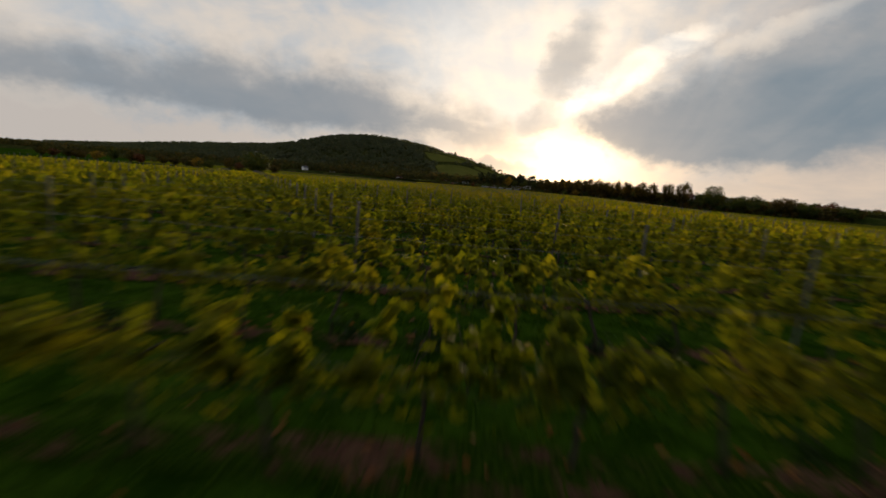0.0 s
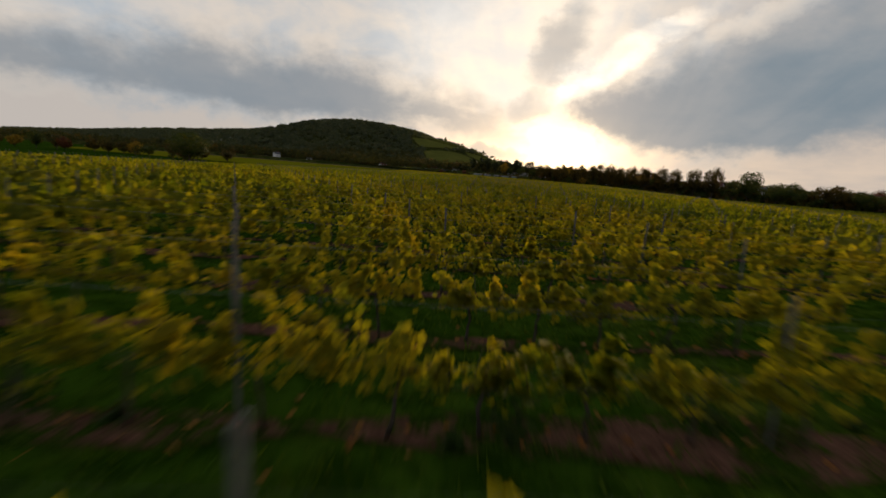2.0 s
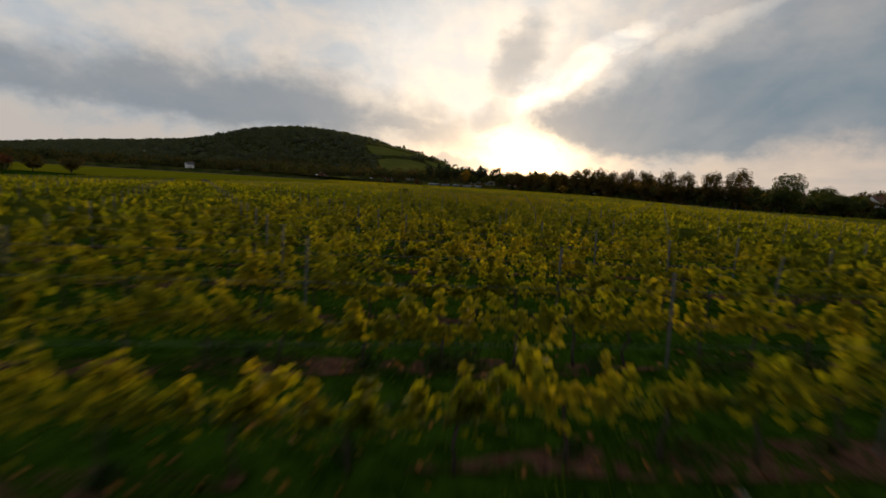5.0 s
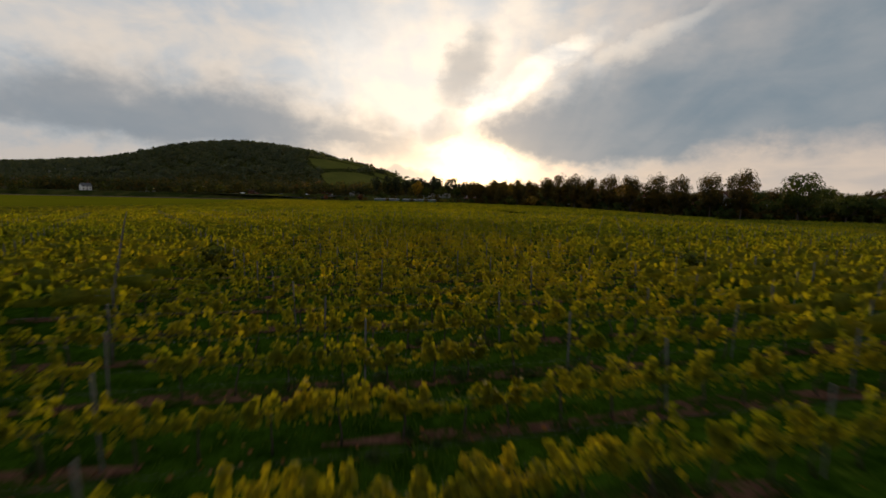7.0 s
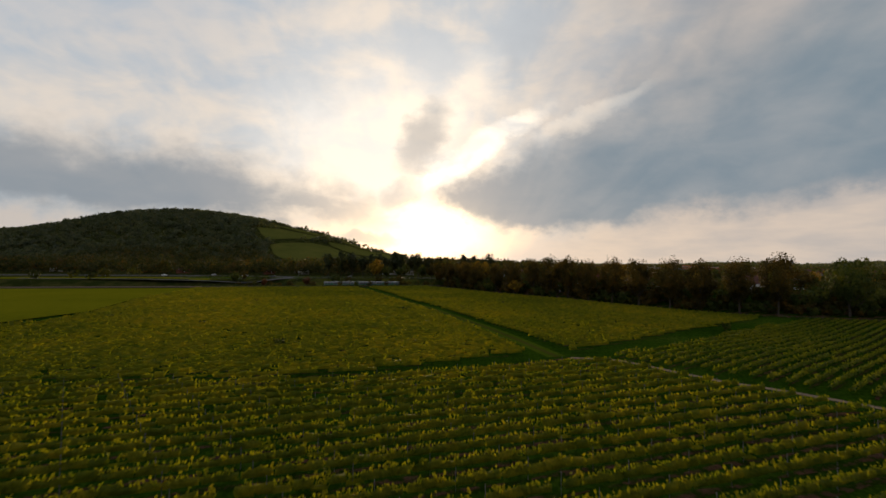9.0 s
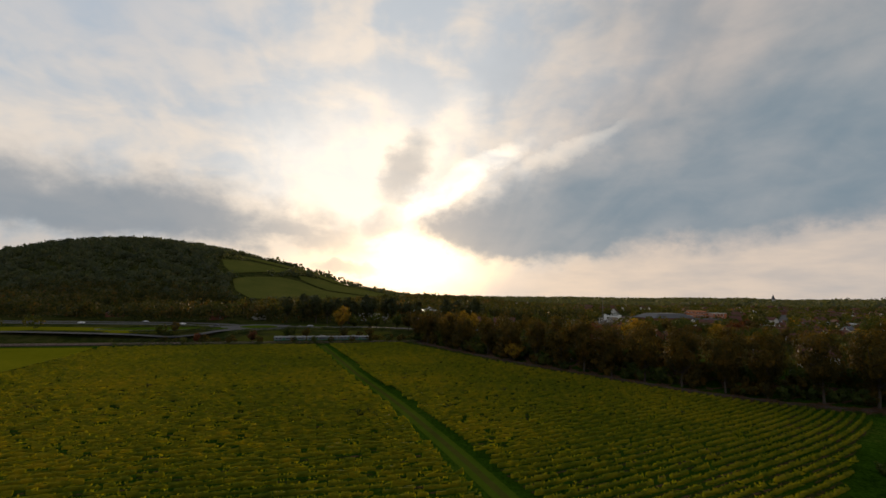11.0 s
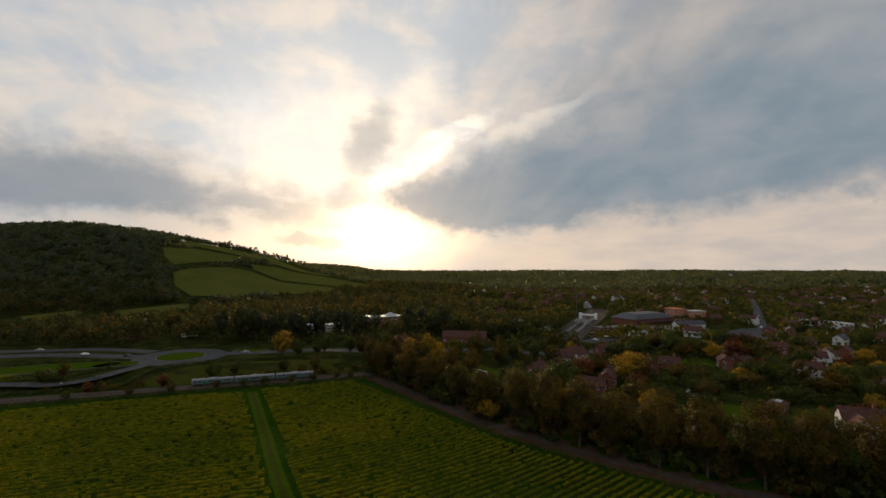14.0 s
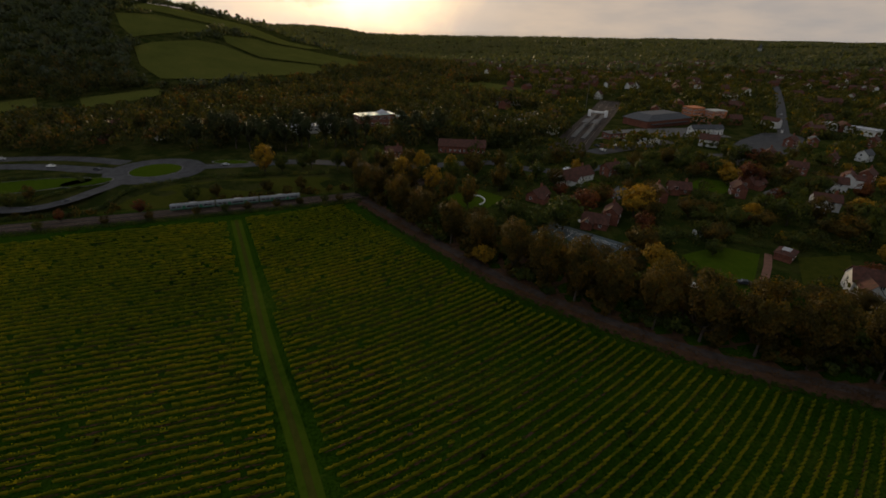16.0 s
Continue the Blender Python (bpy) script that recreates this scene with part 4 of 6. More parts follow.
def build_grass():
    """Grass blades in the alleys of the low stretch."""
    n = 170000
    t = rng.uniform(0, 1, n)
    P = np.array(LOW, float)
    s = np.r_[0, np.cumsum(np.hypot(*np.diff(P, axis=0).T))]
    q = t * s[-1]
    x = np.interp(q, s, P[:, 0]) + rng.normal(0, 5.5, n)
    y = np.interp(q, s, P[:, 1])
    w = (x * ROW_V[0] + y * ROW_V[1]) / ROW
    ok = np.abs(w - np.round(w)) > rng.uniform(0.0, 0.16, n)
    x, y = x[ok], y[ok]
    k = len(x)
    clump = 0.5 + 0.5 * np.sin(x * 2.9 + 1.3 * np.sin(y * 1.7)) * np.sin(y * 2.3 + 1.1 * np.sin(x * 1.9))
    h, a = rng.uniform(0.04, 0.13, k) + rng.uniform(0.02, 0.20, k) * clump ** 2, rng.uniform(0, 6.28, k)
    z = height(x, y)
    wd = 0.024
    lean = rng.normal(0, 0.06, (k, 2))
    V = np.stack([np.c_[x - wd * np.cos(a), y - wd * np.sin(a), z], np.c_[x + wd * np.cos(a), y + wd * np.sin(a), z], np.c_[x + lean[:, 0], y + lean[:, 1], z + h]], 1).reshape(-1, 3)
    thing("grass", "short green grass between the vine rows", "grass", kind="stuff", me=npmesh("grass", V, np.arange(3 * k).reshape(k, 3), BLADE))


build_grass()


def build_fallen_leaves():
    """Dead leaves on the ground along the low stretch, thickest under the rows."""
    n = 26000
    P = np.array(LOW, float)
    s = np.r_[0, np.cumsum(np.hypot(*np.diff(P, axis=0).T))]
    q = rng.uniform(0, s[-1], n)
    x, y = np.interp(q, s, P[:, 0]) + rng.normal(0, 6.0, n), np.interp(q, s, P[:, 1])
    w = (x * ROW_V[0] + y * ROW_V[1]) / ROW
    ok = np.abs(w - np.round(w)) < np.abs(rng.normal(0, 0.2, n))
    x, y = x[ok], y[ok]
    V, F = leaves(np.c_[x, y, height(x, y) + 0.05], rng.uniform(0.04, 0.075, len(x)), 0.0, np.tile((0.0, 0.0, 1.0), (len(x), 1)))
    thing("fallen_leaves", "orange-brown fallen vine leaves on the soil", "leaves", kind="stuff", me=npmesh("fallen_leaves", V, F, FALLEN))


build_fallen_leaves()


def build_weeds():
    """Low clumps of broad weeds at the feet of the vines along the low stretch."""
    n = 1500
    P = np.array(LOW, float)
    s = np.r_[0, np.cumsum(np.hypot(*np.diff(P, axis=0).T))]
    q = rng.uniform(0, s[-1], n)
    x, y = np.interp(q, s, P[:, 0]) + rng.normal(0, 7.0, n), np.interp(q, s, P[:, 1])
    w = (x * ROW_V[0] + y * ROW_V[1]) / ROW
    off = (np.round(w) - w) * ROW + rng.normal(0, 0.28, n)
    x, y = x + off * ROW_V[0], y + off * ROW_V[1]
    r, m = rng.uniform(0.12, 0.42, n) * rng.uniform(0.6, 1.0, n), 36
    d = rng.normal(0, 0.5, (n, m, 3)) * r[:, None, None]
    C = np.stack([x[:, None] + d[..., 0], y[:, None] + d[..., 1], (height(x, y) + 0.03)[:, None] + np.abs(d[..., 2]) * 1.1], -1)
    V, F = leaves(C.reshape(-1, 3), rng.uniform(0.03, 0.08, n * m), 0.3)
    thing("weeds", "dark green weeds in clumps under the vine rows", "weeds", kind="stuff", me=npmesh("weeds", V, F, WEED))


build_weeds()


# ---- trees ----
def crown_points(r, n, w, h, base, clumps, hollow=0.55):
    """Leaf centres gathered in clumps over a crown of width w between base and h."""
    mid, half = (base + h) / 2, (h - base) / 2
    cs = []
    for _ in range(clumps):
        while True:
            p = r.uniform(-1, 1, 3)
            q = np.linalg.norm(p)
            if hollow < q < 0.92 or (q <= hollow and r.uniform() < 0.25):
                break
        cs.append(p)
    cs = np.array(cs)
    size = r.uniform(0.24, 0.42, clumps) * (0.72 if clumps > 50 else 1.0)
    which = r.integers(0, clumps, n)
    d = r.normal(size=(n, 3))
    d /= np.linalg.norm(d, axis=1, keepdims=True)
    P = cs[which] + d * (size[which] * r.uniform(0.45, 1.0, n) ** 0.5)[:, None]
    zz = np.clip(P[:, 2:3], -1.2, 1.2)
    taper = np.where(zz > 0.2, 1.0 + 0.02 * (zz - 0.2), 1.0 + 0.30 * (zz - 0.2))
    P[:, :2] *= taper
    return np.c_[P[:, :2] * w / 2, mid + P[:, 2] * half], np.c_[cs[:, :2] * w / 2, mid + cs[:, 2] * half]


def tree_meshes(seed, h, w, base, n, leaf, mat, clumps=26, trunk_r=0.32):
    r = np.random.default_rng(seed)
    P, cs = crown_points(r, n, w, h, base, clumps)
    away = P - np.array((0, 0, base + (h - base) * 0.3))
    away /= np.linalg.norm(away, axis=1, keepdims=True)
    V, F = leaves(P, leaf * r.uniform(0.7, 1.3, n), 0.2, away)
    s = Shape()
    lean = r.normal(0, 0.25, 2)
    top = np.array((lean[0], lean[1], base + (h - base) * 0.55))
    s.tube([(0, 0, -0.2), (0, 0, 0.4), (lean[0] * 0.3, lean[1] * 0.3, base * 0.6), (lean[0] * 0.6, lean[1] * 0.6, base + 1), tuple(top)],
           [trunk_r * 1.5, trunk_r * 1.05, trunk_r * 0.85, trunk_r * 0.7, trunk_r * 0.25], 8)
    for c in cs[: min(14, len(cs))]:
        z0 = r.uniform(base * 0.75, base + (h - base) * 0.4)
        k = z0 / top[2]
        b = np.array((lean[0] * k, lean[1] * k, z0))
        midp = b * 0.5 + c * 0.5 + np.array((0, 0, -0.08 * (h - base)))
        s.tube([b, midp, c], [trunk_r * 0.42, trunk_r * 0.26, trunk_r * 0.1], 5)
    return s.mesh("trunk", BARK, True), npmesh("crown", V, F, mat)


def plant(meshes, x, y, label, category="tree", group="", scale=1.0, turn=None, name="tree", lift=0.0):
    ob = thing(name, label, category, pose(x, y, float(height(x, y)) + lift, 0, 0, random.uniform(0, 360) if turn is None else turn), group)
    s = scale if isinstance(scale, tuple) else (scale, scale, scale)
    ob.scale = s
    part("trunk", meshes[0], ob)
    part("crown", meshes[1], ob)
    return ob


random.seed(11)
def nearer(x):
    """How far the avenue's east end bends towards the field."""
    return float(np.interp(x, [50, 84, 104, 136, 175, 240], [0, 4, 6, 8, 9, 10]))


AVENUE = [tree_meshes(40 + k, 17.5, (12.2, 11.4, 12.8, 11.8, 12.4)[k], 3.4, 6200, 0.255, OLIVE, (96, 84, 104, 90, 100)[k], 0.36) for k in range(5)]
AVENUE_AT = [(3, 307, .82), (8.5, 298, .86), (17, 283, .86), (25, 269, .82), (34, 256, .82), (41, 243, .84), (49.5, 231.5, .94), (56.5, 223, .99),
             (63, 218, 1.0), (70, 211.5, .95), (78.5, 206, 1.0), (88, 201.5, 1.03), (98.5, 196.5, 1.06), (108, 192, 1.05), (120.5, 187, 1.12), (132, 182.5, 1.18)]
for k, (x, y, s) in enumerate(AVENUE_AT):
    plant(AVENUE[k % 5], x, y - nearer(x), "tall avenue tree with thinning olive-brown autumn leaves", group="avenue beside the vineyard", scale=(s * 0.96, s * 0.96, s * 1.15))
ROUND = [tree_meshes(60 + k, 13.5, 15.0, 2.4, 4600, 0.27, (GREEN, OLIVE, GREEN)[k], 70, 0.42) for k in range(3)]
plant(ROUND[0], 153, 167, "broad dark round-crowned tree at the field corner", group="", scale=(1.15, 1.15, 1.7))
plant(ROUND[2], 169, 161, "low dark spreading tree beside the field", scale=(1.25, 1.1, 0.95))
plant(ROUND[0], 179, 159, "low dark spreading tree beside the field", scale=(1.0, 1.1, 0.9))
plant(ROUND[1], 201, 155, "broad dark round-crowned tree at the field corner", scale=1.2)
plant(ROUND[2], 218, 152, "low dark spreading tree beside the field", scale=(1.0, 1.1, 0.9))
plant(ROUND[0], 245, 150, "broad dark round-crowned tree at the field corner", scale=0.9)
plant(ROUND[0], -183, 13, "single broad dark oak in full leaf in the field", "oak", scale=(1.62, 1.62, 1.42), name="oak_tree")

for k, (x, y, s) in enumerate(AVENUE_AT[::1]):
    if k % 4 != 3:
        plant(AVENUE[(k + 2) % 5], x + random.uniform(11, 14), y + random.uniform(8, 11), "tall dark tree across the lane from the vineyard", group="trees across the lane", scale=(s * 0.7, s * 0.7, s * random.uniform(0.32, 0.42)))

# scrub under the avenue
SHRUB = [tree_meshes(80 + k, 4.2, 5.2, 0.3, 480, 0.32, (GREEN, OLIVE, GOLD)[k], 16, 0.08) for k in range(3)]
L = smooth_line([(2, 308), (28, 264), (46, 234), (70, 209), (98, 190), (132, 174), (170, 160), (245, 148)], 5.5)
for k, (x, y) in enumerate(L):
    for q in range(4):
        dx, dy = (random.uniform(-1.5, 5), random.uniform(-1, 5)) if q < 2 else (random.uniform(4, 10), random.uniform(5, 11))
        plant(SHRUB[0 if random.random() < 0.4 else 1], x + dx, y + dy, "dense dark shrub at the foot of the avenue", "shrub", "shrubs below the avenue", random.uniform(0.8, 1.5) if q < 2 else random.uniform(1.2, 1.9), name="shrub")

# garden trees of the town
CROWN = [tree_meshes(100 + k, 11, 9.5, 1.8, 1500, 0.34, m, 64, 0.25) for k, m in enumerate((GREEN, OLIVE, GOLD, RUSSET, GREEN, OLIVE))]
CROWN_LABEL = ["round green garden tree", "round olive-brown autumn tree", "round golden autumn tree", "dark russet garden tree", "round green garden tree", "round olive-brown autumn tree"]
GARDEN_TREES = [(57, 266, 0, .9), (65, 256, 0, 1.0), (74, 256, 0, 1.35), (88, 270, 3, 1.0), (101, 281, 3, .7), (106, 266, 2, 1.3), (92, 236, 5, 1.0), (101, 239, 0, .8), (120, 239, 5, .85),
                (160, 253, 0, 1.05), (174, 275, 3, .8), (181, 299, 3, 1.1), (171, 300, 2, .9), (174, 316, 0, .9), (163, 324, 0, 1.0), (136, 313, 0, 1.0), (126, 314, 4, .9), (211, 291, 5, 1.0),
                (147, 250, 5, .8)]
CLOSE_TREES = [(142, 255, 3, .6), (147, 234, 4, .6), (189, 254, 5, .8), (237, 284, 2, .9), (199, 246, 4, 1.0), (177, 236, 0, .9), (167, 243, 5, .7), (193, 303, 1, .9), (90, 215, 2, .75),
                (42, 239, 2, .7), (31, 315, 0, .9), (18, 318, 1, 1.0), (48, 257, 4, .8), (84, 230, 1, .7), (115, 232, 0, .6), (146, 210, 3, .8), (154, 203, 4, .9), (171, 212, 1, 1.0),
                (188, 203, 0, 1.1), (216, 208, 1, 1.0)]
for x, y, k, s in GARDEN_TREES + CLOSE_TREES:
    plant(CROWN[k], x, y, CROWN_LABEL[k], group="garden trees", scale=(s * 1.2, s * 1.2, s * random.uniform(0.8, 0.95)))


# where the houses stand: x, y, kind, turn
GARDEN_HOUSES = [(75, 287, 3, 40), (87, 258, 3, -35), (95, 262, 0, 55), (122, 319, 0, 20), (126, 283, 0, 70), (141, 292, 3, -20), (190, 268, 1, -30), (216, 290, 1, -30), (231, 297, 1, 40),
                 (203, 253, 0, -10), (187, 236, 4, 15), (187, 310, 0, 20), (221, 316, 0, -30), (182, 297, 3, 15), (165, 286, 0, 60), (221, 204, 1, 20), (251, 207, 0, -10), (246, 301, 0, 30)]
STREET_HOUSES = [(285, 338, 4, 20), (256, 331, 0, 30), (327, 371, 0, 30), (368, 391, 1, 10), (286, 374, 2, 50), (270, 374, 0, 30), (239, 412, 4, 35), (320, 343, 0, 0), (234, 349, 3, 40),
                 (-116, 407, 1, 20), (-152, 430, 0, 0), (-223, 412, 3, 0), (-144, 399, 3, 30), (18, 355, 0, 10), (-350, 430, 4, 10), (-349, 345, 4, 60)]


def clear_of_houses(x, y, d):
    """True where no house stands within d metres, nor just behind in the open gardens' lines of sight."""
    ok = np.ones(np.shape(x), bool)
    for hx, hy, _, _ in GARDEN_HOUSES + STREET_HOUSES + [(100, 311, 0, 0), (137, 228, 0, 0), (143, 206, 0, 0)]:
        ok &= (np.hypot(x - hx, y - hy) > d) & (np.hypot(x - hx + 2, y - hy + 7) > d * 0.75)
    return ok


def clear_of_roads(x, y):
    d = line_distance(x, y, [(-408, 323), (-179, 345), (-108, 336), (-57, 346), (23, 336), (90, 326), (139, 336)])
    d2 = line_distance(x, y, [(223, 349), (283, 395), (343, 463), (459, 599), (555, 714)])
    d3 = line_distance(x, y, [(124, 371), (146, 403), (179, 460), (227, 547)])
    d4 = np.hypot(x + 93, y - 338)
    d5 = np.hypot((x - 196) * 0.8, y - 436)
    d6, d7 = np.hypot((x - 262) * 0.7, y - 384), np.hypot(x - 118, (y - 480) * 0.7)
    return (d > 8.5) & (d2 > 6.5) & (d3 > 13) & (d4 > 30) & (d5 > 42) & (d6 > 28) & (d7 > 24)


def scatter_trees(x, y, h, w, n, leaf, mat, name, label, category="trees"):
    """Many far trees in one mesh: each a cloud of leafy clumps round a crown."""
    k = len(x)
    d = rng.normal(size=(k, n, 3))
    d /= np.linalg.norm(d, axis=2, keepdims=True)
    d[..., 2] = np.where(rng.uniform(size=(k, n)) < 0.3, -np.abs(d[..., 2]) * 0.98, np.abs(d[..., 2]) * 1.1 - 0.3)
    rad = rng.uniform(0.55, 1.05, (k, n, 1))
    C = d * rad
    C[..., 0] *= w[:, None] / 2
    C[..., 1] *= w[:, None] / 2
    C[..., 2] = (0.50 + 0.46 * C[..., 2]) * h[:, None]
    C += np.stack([x, y, height(x, y)], -1)[:, None]
    V, F = leaves(C.reshape(-1, 3), (leaf * rng.uniform(0.7, 1.3, k * n)), 0.0, d.reshape(-1, 3))
    thing(name, label, category, kind="stuff", me=npmesh(name, V, F, mat))


def spots(n, x0, x1, y0, y1, test):
    x, y = rng.uniform(x0, x1, n), rng.uniform(y0, y1, n)
    ok = test(x, y)
    return x[ok], y[ok]


def ell(x, y, cx, cy, rx, ry, turn=0.0):
    a = radians(turn)
    dx, dy = x - cx, y - cy
    return ((dx * math.cos(a) + dy * math.sin(a)) / rx) ** 2 + ((-dx * math.sin(a) + dy * math.cos(a)) / ry) ** 2 < 1


def open_hill(x, y):
    """The pastures on the hill and in the valley, kept free of trees."""
    o = hill_pasture(x, y)
    for d in (9.0, 18.0, 28.0):  # low growth before their lower edges
        o = o | hill_pasture(x, y + d)
    for d in (25.0, 50.0, 80.0):  # and behind the bare nose
        o = o | inside(x, y - d, NOSE_PASTURE)
    return o


def before_pasture(x, y):
    """Where only low growth stands, so that the pastures behind lie open."""
    o = hill_pasture(x, y)
    for d in (25.0, 45.0, 65.0, 85.0):
        o = o | hill_pasture(x - 0.35 * d, y + d)
    return o


# the wooded hill, the valley woods and the far ridge
x, y = spots(6200, -1450, -120, 590, 1080, lambda x, y: ~open_hill(x, y) & (height(x, y) > 8))
scatter_trees(x, y, rng.uniform(7, 14, len(x)), rng.uniform(11, 19, len(x)), 32, 1.7, HAZE_LEAF, "hill_woods", "dark mixed woodland covering the long hill")
x, y = spots(3000, -460, 150, 372, 640, lambda x, y: ~open_hill(x, y) & clear_of_roads(x, y) & (beyond_rail(x, y) > 50) & (y > 356 - 0.05 * x) & ~ell(x, y, -10, 424, 50, 30, 12) & ~ell(x, y, 57, 366, 20, 12))
scatter_trees(x, y, rng.uniform(8, 19, len(x)) * np.where(before_pasture(x, y), 0.4, 1.0), rng.uniform(8, 14, len(x)), 46, 0.95, AUTUMN, "valley_woods", "mixed autumn woods along the valley road")
x, y = spots(800, -120, 150, 636, 900, lambda x, y: ~open_hill(x, y))
scatter_trees(x, y, rng.uniform(8, 15, len(x)), rng.uniform(9, 15, len(x)), 36, 1.3, AUTUMN, "valley_woods", "autumn woods below the hill's nose")
x, y = spots(1300, -1250, -400, 330, 600, lambda x, y: (beyond_rail(x, y) > 70) & clear_of_roads(x, y) & ~open_hill(x, y))
scatter_trees(x, y, rng.uniform(8, 17, len(x)), rng.uniform(9, 15, len(x)), 30, 1.3, AUTUMN, "valley_woods", "autumn woods at the foot of the long hill")
x, y = spots(4600, 60, 900, 330, 1000, lambda x, y: clear_of_roads(x, y) & ~open_hill(x, y) & (np.arctan2(x, y) > 0.05))
scatter_trees(x, y, rng.uniform(4, 11, len(x)), rng.uniform(7, 13, len(x)), 30, 1.1, WOODS, "town_trees", "autumn trees among the roofs of the town")
# ridge and horizon woods share the hill's haze-tinted leaf colour
x, y = spots(9000, -700, 2300, 860, 2700, lambda x, y: (np.hypot(x, y) > 960) & (np.hypot(x, y) < 2700) & (np.degrees(np.arctan2(x, y)) > -17) & (np.degrees(np.arctan2(x, y)) < 56) & ~open_hill(x, y))
scatter_trees(x, y, rng.uniform(5, 11, len(x)) + 6 * (rng.uniform(size=len(x)) < 0.12) + 6 * np.clip(np.sin(x * 0.013) * np.sin(y * 0.009 + x * 0.004) + 0.2, 0, 1), rng.uniform(14, 26, len(x)), 11, 3.3, HAZE_LEAF, "ridge_woods", "dark wooded ridge on the skyline")
x, y = spots(3200, -1500, 3600, 2500, 4600, lambda x, y: (np.hypot(x, y) < 4700) & (np.degrees(np.arctan2(x, y)) > -20))
scatter_trees(x, y, rng.uniform(6, 18, len(x)), rng.uniform(30, 70, len(x)), 9, 6.5, HAZE_LEAF, "distant_woods", "hazy distant woods on the horizon")
x, y = spots(1500, 40, 420, 175, 345, lambda x, y: clear_of_roads(x, y) & clear_of_houses(x, y, 8.0) & (beyond_edge(x, y) > 30) & ~ell(x, y, 77, 245, 17, 14) & ~ell(x, y, 118, 226, 16, 12) & ~ell(x, y, 145, 219, 18, 10) & ~ell(x, y, 47, 289, 15, 13))
scatter_trees(x, y, rng.uniform(2.0, 7, len(x)), rng.uniform(3.5, 7, len(x)), 42, 0.48, WOODS, "garden_shrubs", "green garden shrubs and small trees between houses")
x, y = spots(500, -600, -170, 60, 420, lambda x, y: (line_distance(x, y, [(-170, 300), (-420, 245), (-600, 200)]) < 16) | (line_distance(x, y, [(-244, 82), (-420, 130), (-600, 160)]) < 6))
scatter_trees(x, y, rng.uniform(4, 10, len(x)), rng.uniform(6, 10, len(x)), 44, 0.9, WOODS, "field_hedge", "hedgerow trees along the field's far side", "hedge")
x, y = spots(700, -130, 8, 285, 330, lambda x, y: (np.abs(beyond_rail(x, y) - 8.5) < 3.0) & (x > -135) & (x < 6) & (rng.uniform(size=len(x)) < 0.6))
scatter_trees(x, y, rng.uniform(1.5, 4.2, len(x)), rng.uniform(2.5, 4.5, len(x)), 40, 0.4, OLIVE, "lineside_scrub", "brown scrub along the railway", "scrub")


# trees between the railway and the road, and round the bend of the road
random.seed(23)
ROADSIDE = smooth_line([(-44, 333), (-20, 337), (8, 331), (34, 329), (60, 331), (84, 316), (112, 321), (140, 327), (178, 341)], 7.5)
for k, (x, y) in enumerate(ROADSIDE):
    i = random.choice((0, 1, 5, 4, 0, 1, 2))
    s = random.uniform(0.7, 1.15) * (1.0 if x < 50 else 0.72)
    plant(CROWN[i], x + random.uniform(-2.5, 2.5), y + random.uniform(-4, 2), CROWN_LABEL[i].replace("garden ", "") + " beside the road", group="roadside trees", scale=(s, s, s * random.uniform(0.95, 1.2)))
for k, (x, y) in enumerate(((10, 322), (20, 312), (24, 303), (32, 296), (37, 287), (44, 279), (30, 320), (42, 308), (54, 316), (70, 308), (61, 298))):
    i = (1, 2, 1, 2, 5, 1, 2, 0, 1, 4, 5)[k]
    plant(CROWN[i], x, y, CROWN_LABEL[i].replace("garden ", "") + " at the avenue's end", group="trees at the avenue's end", scale=(0.85, 0.85, 1.15))

random.seed(61)
count = 0
while count < 104:
    x, y = random.uniform(70, 340), random.uniform(212, 345)
    ax, ay = np.array(x), np.array(y)
    if float(beyond_edge(ax, ay)) < 30 or not bool(clear_of_roads(ax, ay)) or not bool(clear_of_houses(ax, ay, 9.0)) or bool(ell(ax, ay, 77, 245, 20, 17) | ell(ax, ay, 118, 226, 17, 13) | ell(ax, ay, 145, 219, 19, 12) | ell(ax, ay, 152, 209, 12, 12)):
        continue
    i = random.choice((0, 0, 4, 1, 5, 5, 1, 2, 3))
    s = random.uniform(0.65, 1.2)
    plant(CROWN[i], x, y, CROWN_LABEL[i], group="garden trees", scale=(s, s, s * random.uniform(0.65, 0.9)))
    count += 1

# hedgerow trees beyond the field's west end
random.seed(83)
for k in range(18):
    t = k / 17
    x, y = -236 - 250 * t + random.uniform(-5, 5), 104 - 30 * t + random.uniform(-8, 8)
    i = (1, 5, 3, 1, 0, 2, 5)[k % 7]
    plant(CROWN[i], x, y, CROWN_LABEL[i].replace("garden ", "") + " in the far hedgerow", group="hedgerow trees", scale=(1.3, 1.3, random.uniform(0.8, 1.3)))


# ---- railway and train ----
def along_rail(s, off=0.0, z=0.0):
    p = RAIL_P + RAIL_D * s + np.array((-RAIL_D[1], RAIL_D[0])) * off
    return float(p[0]), float(p[1]), z


def build_railway():
    a, b = along_rail(-420), along_rail(60)
    thing("railway_bed", "brown ballast bed of a two-track railway", "railway", kind="structure", me=strip_mesh("railway_bed", [along_rail(k)[:2] for k in range(-420, 41, 20)], 9.0, BALLAST, 0.35, 8.0, 0.6))
    for off in (-2.9, -1.47, 1.47, 2.9):
        thing("rail", "rusty steel rail on ballast", "rail", group="rails", me=strip_mesh("rail", [along_rail(k, off)[:2] for k in range(-420, 41, 20)], 0.09, RUST, 0.52, 8.0, 0.16))


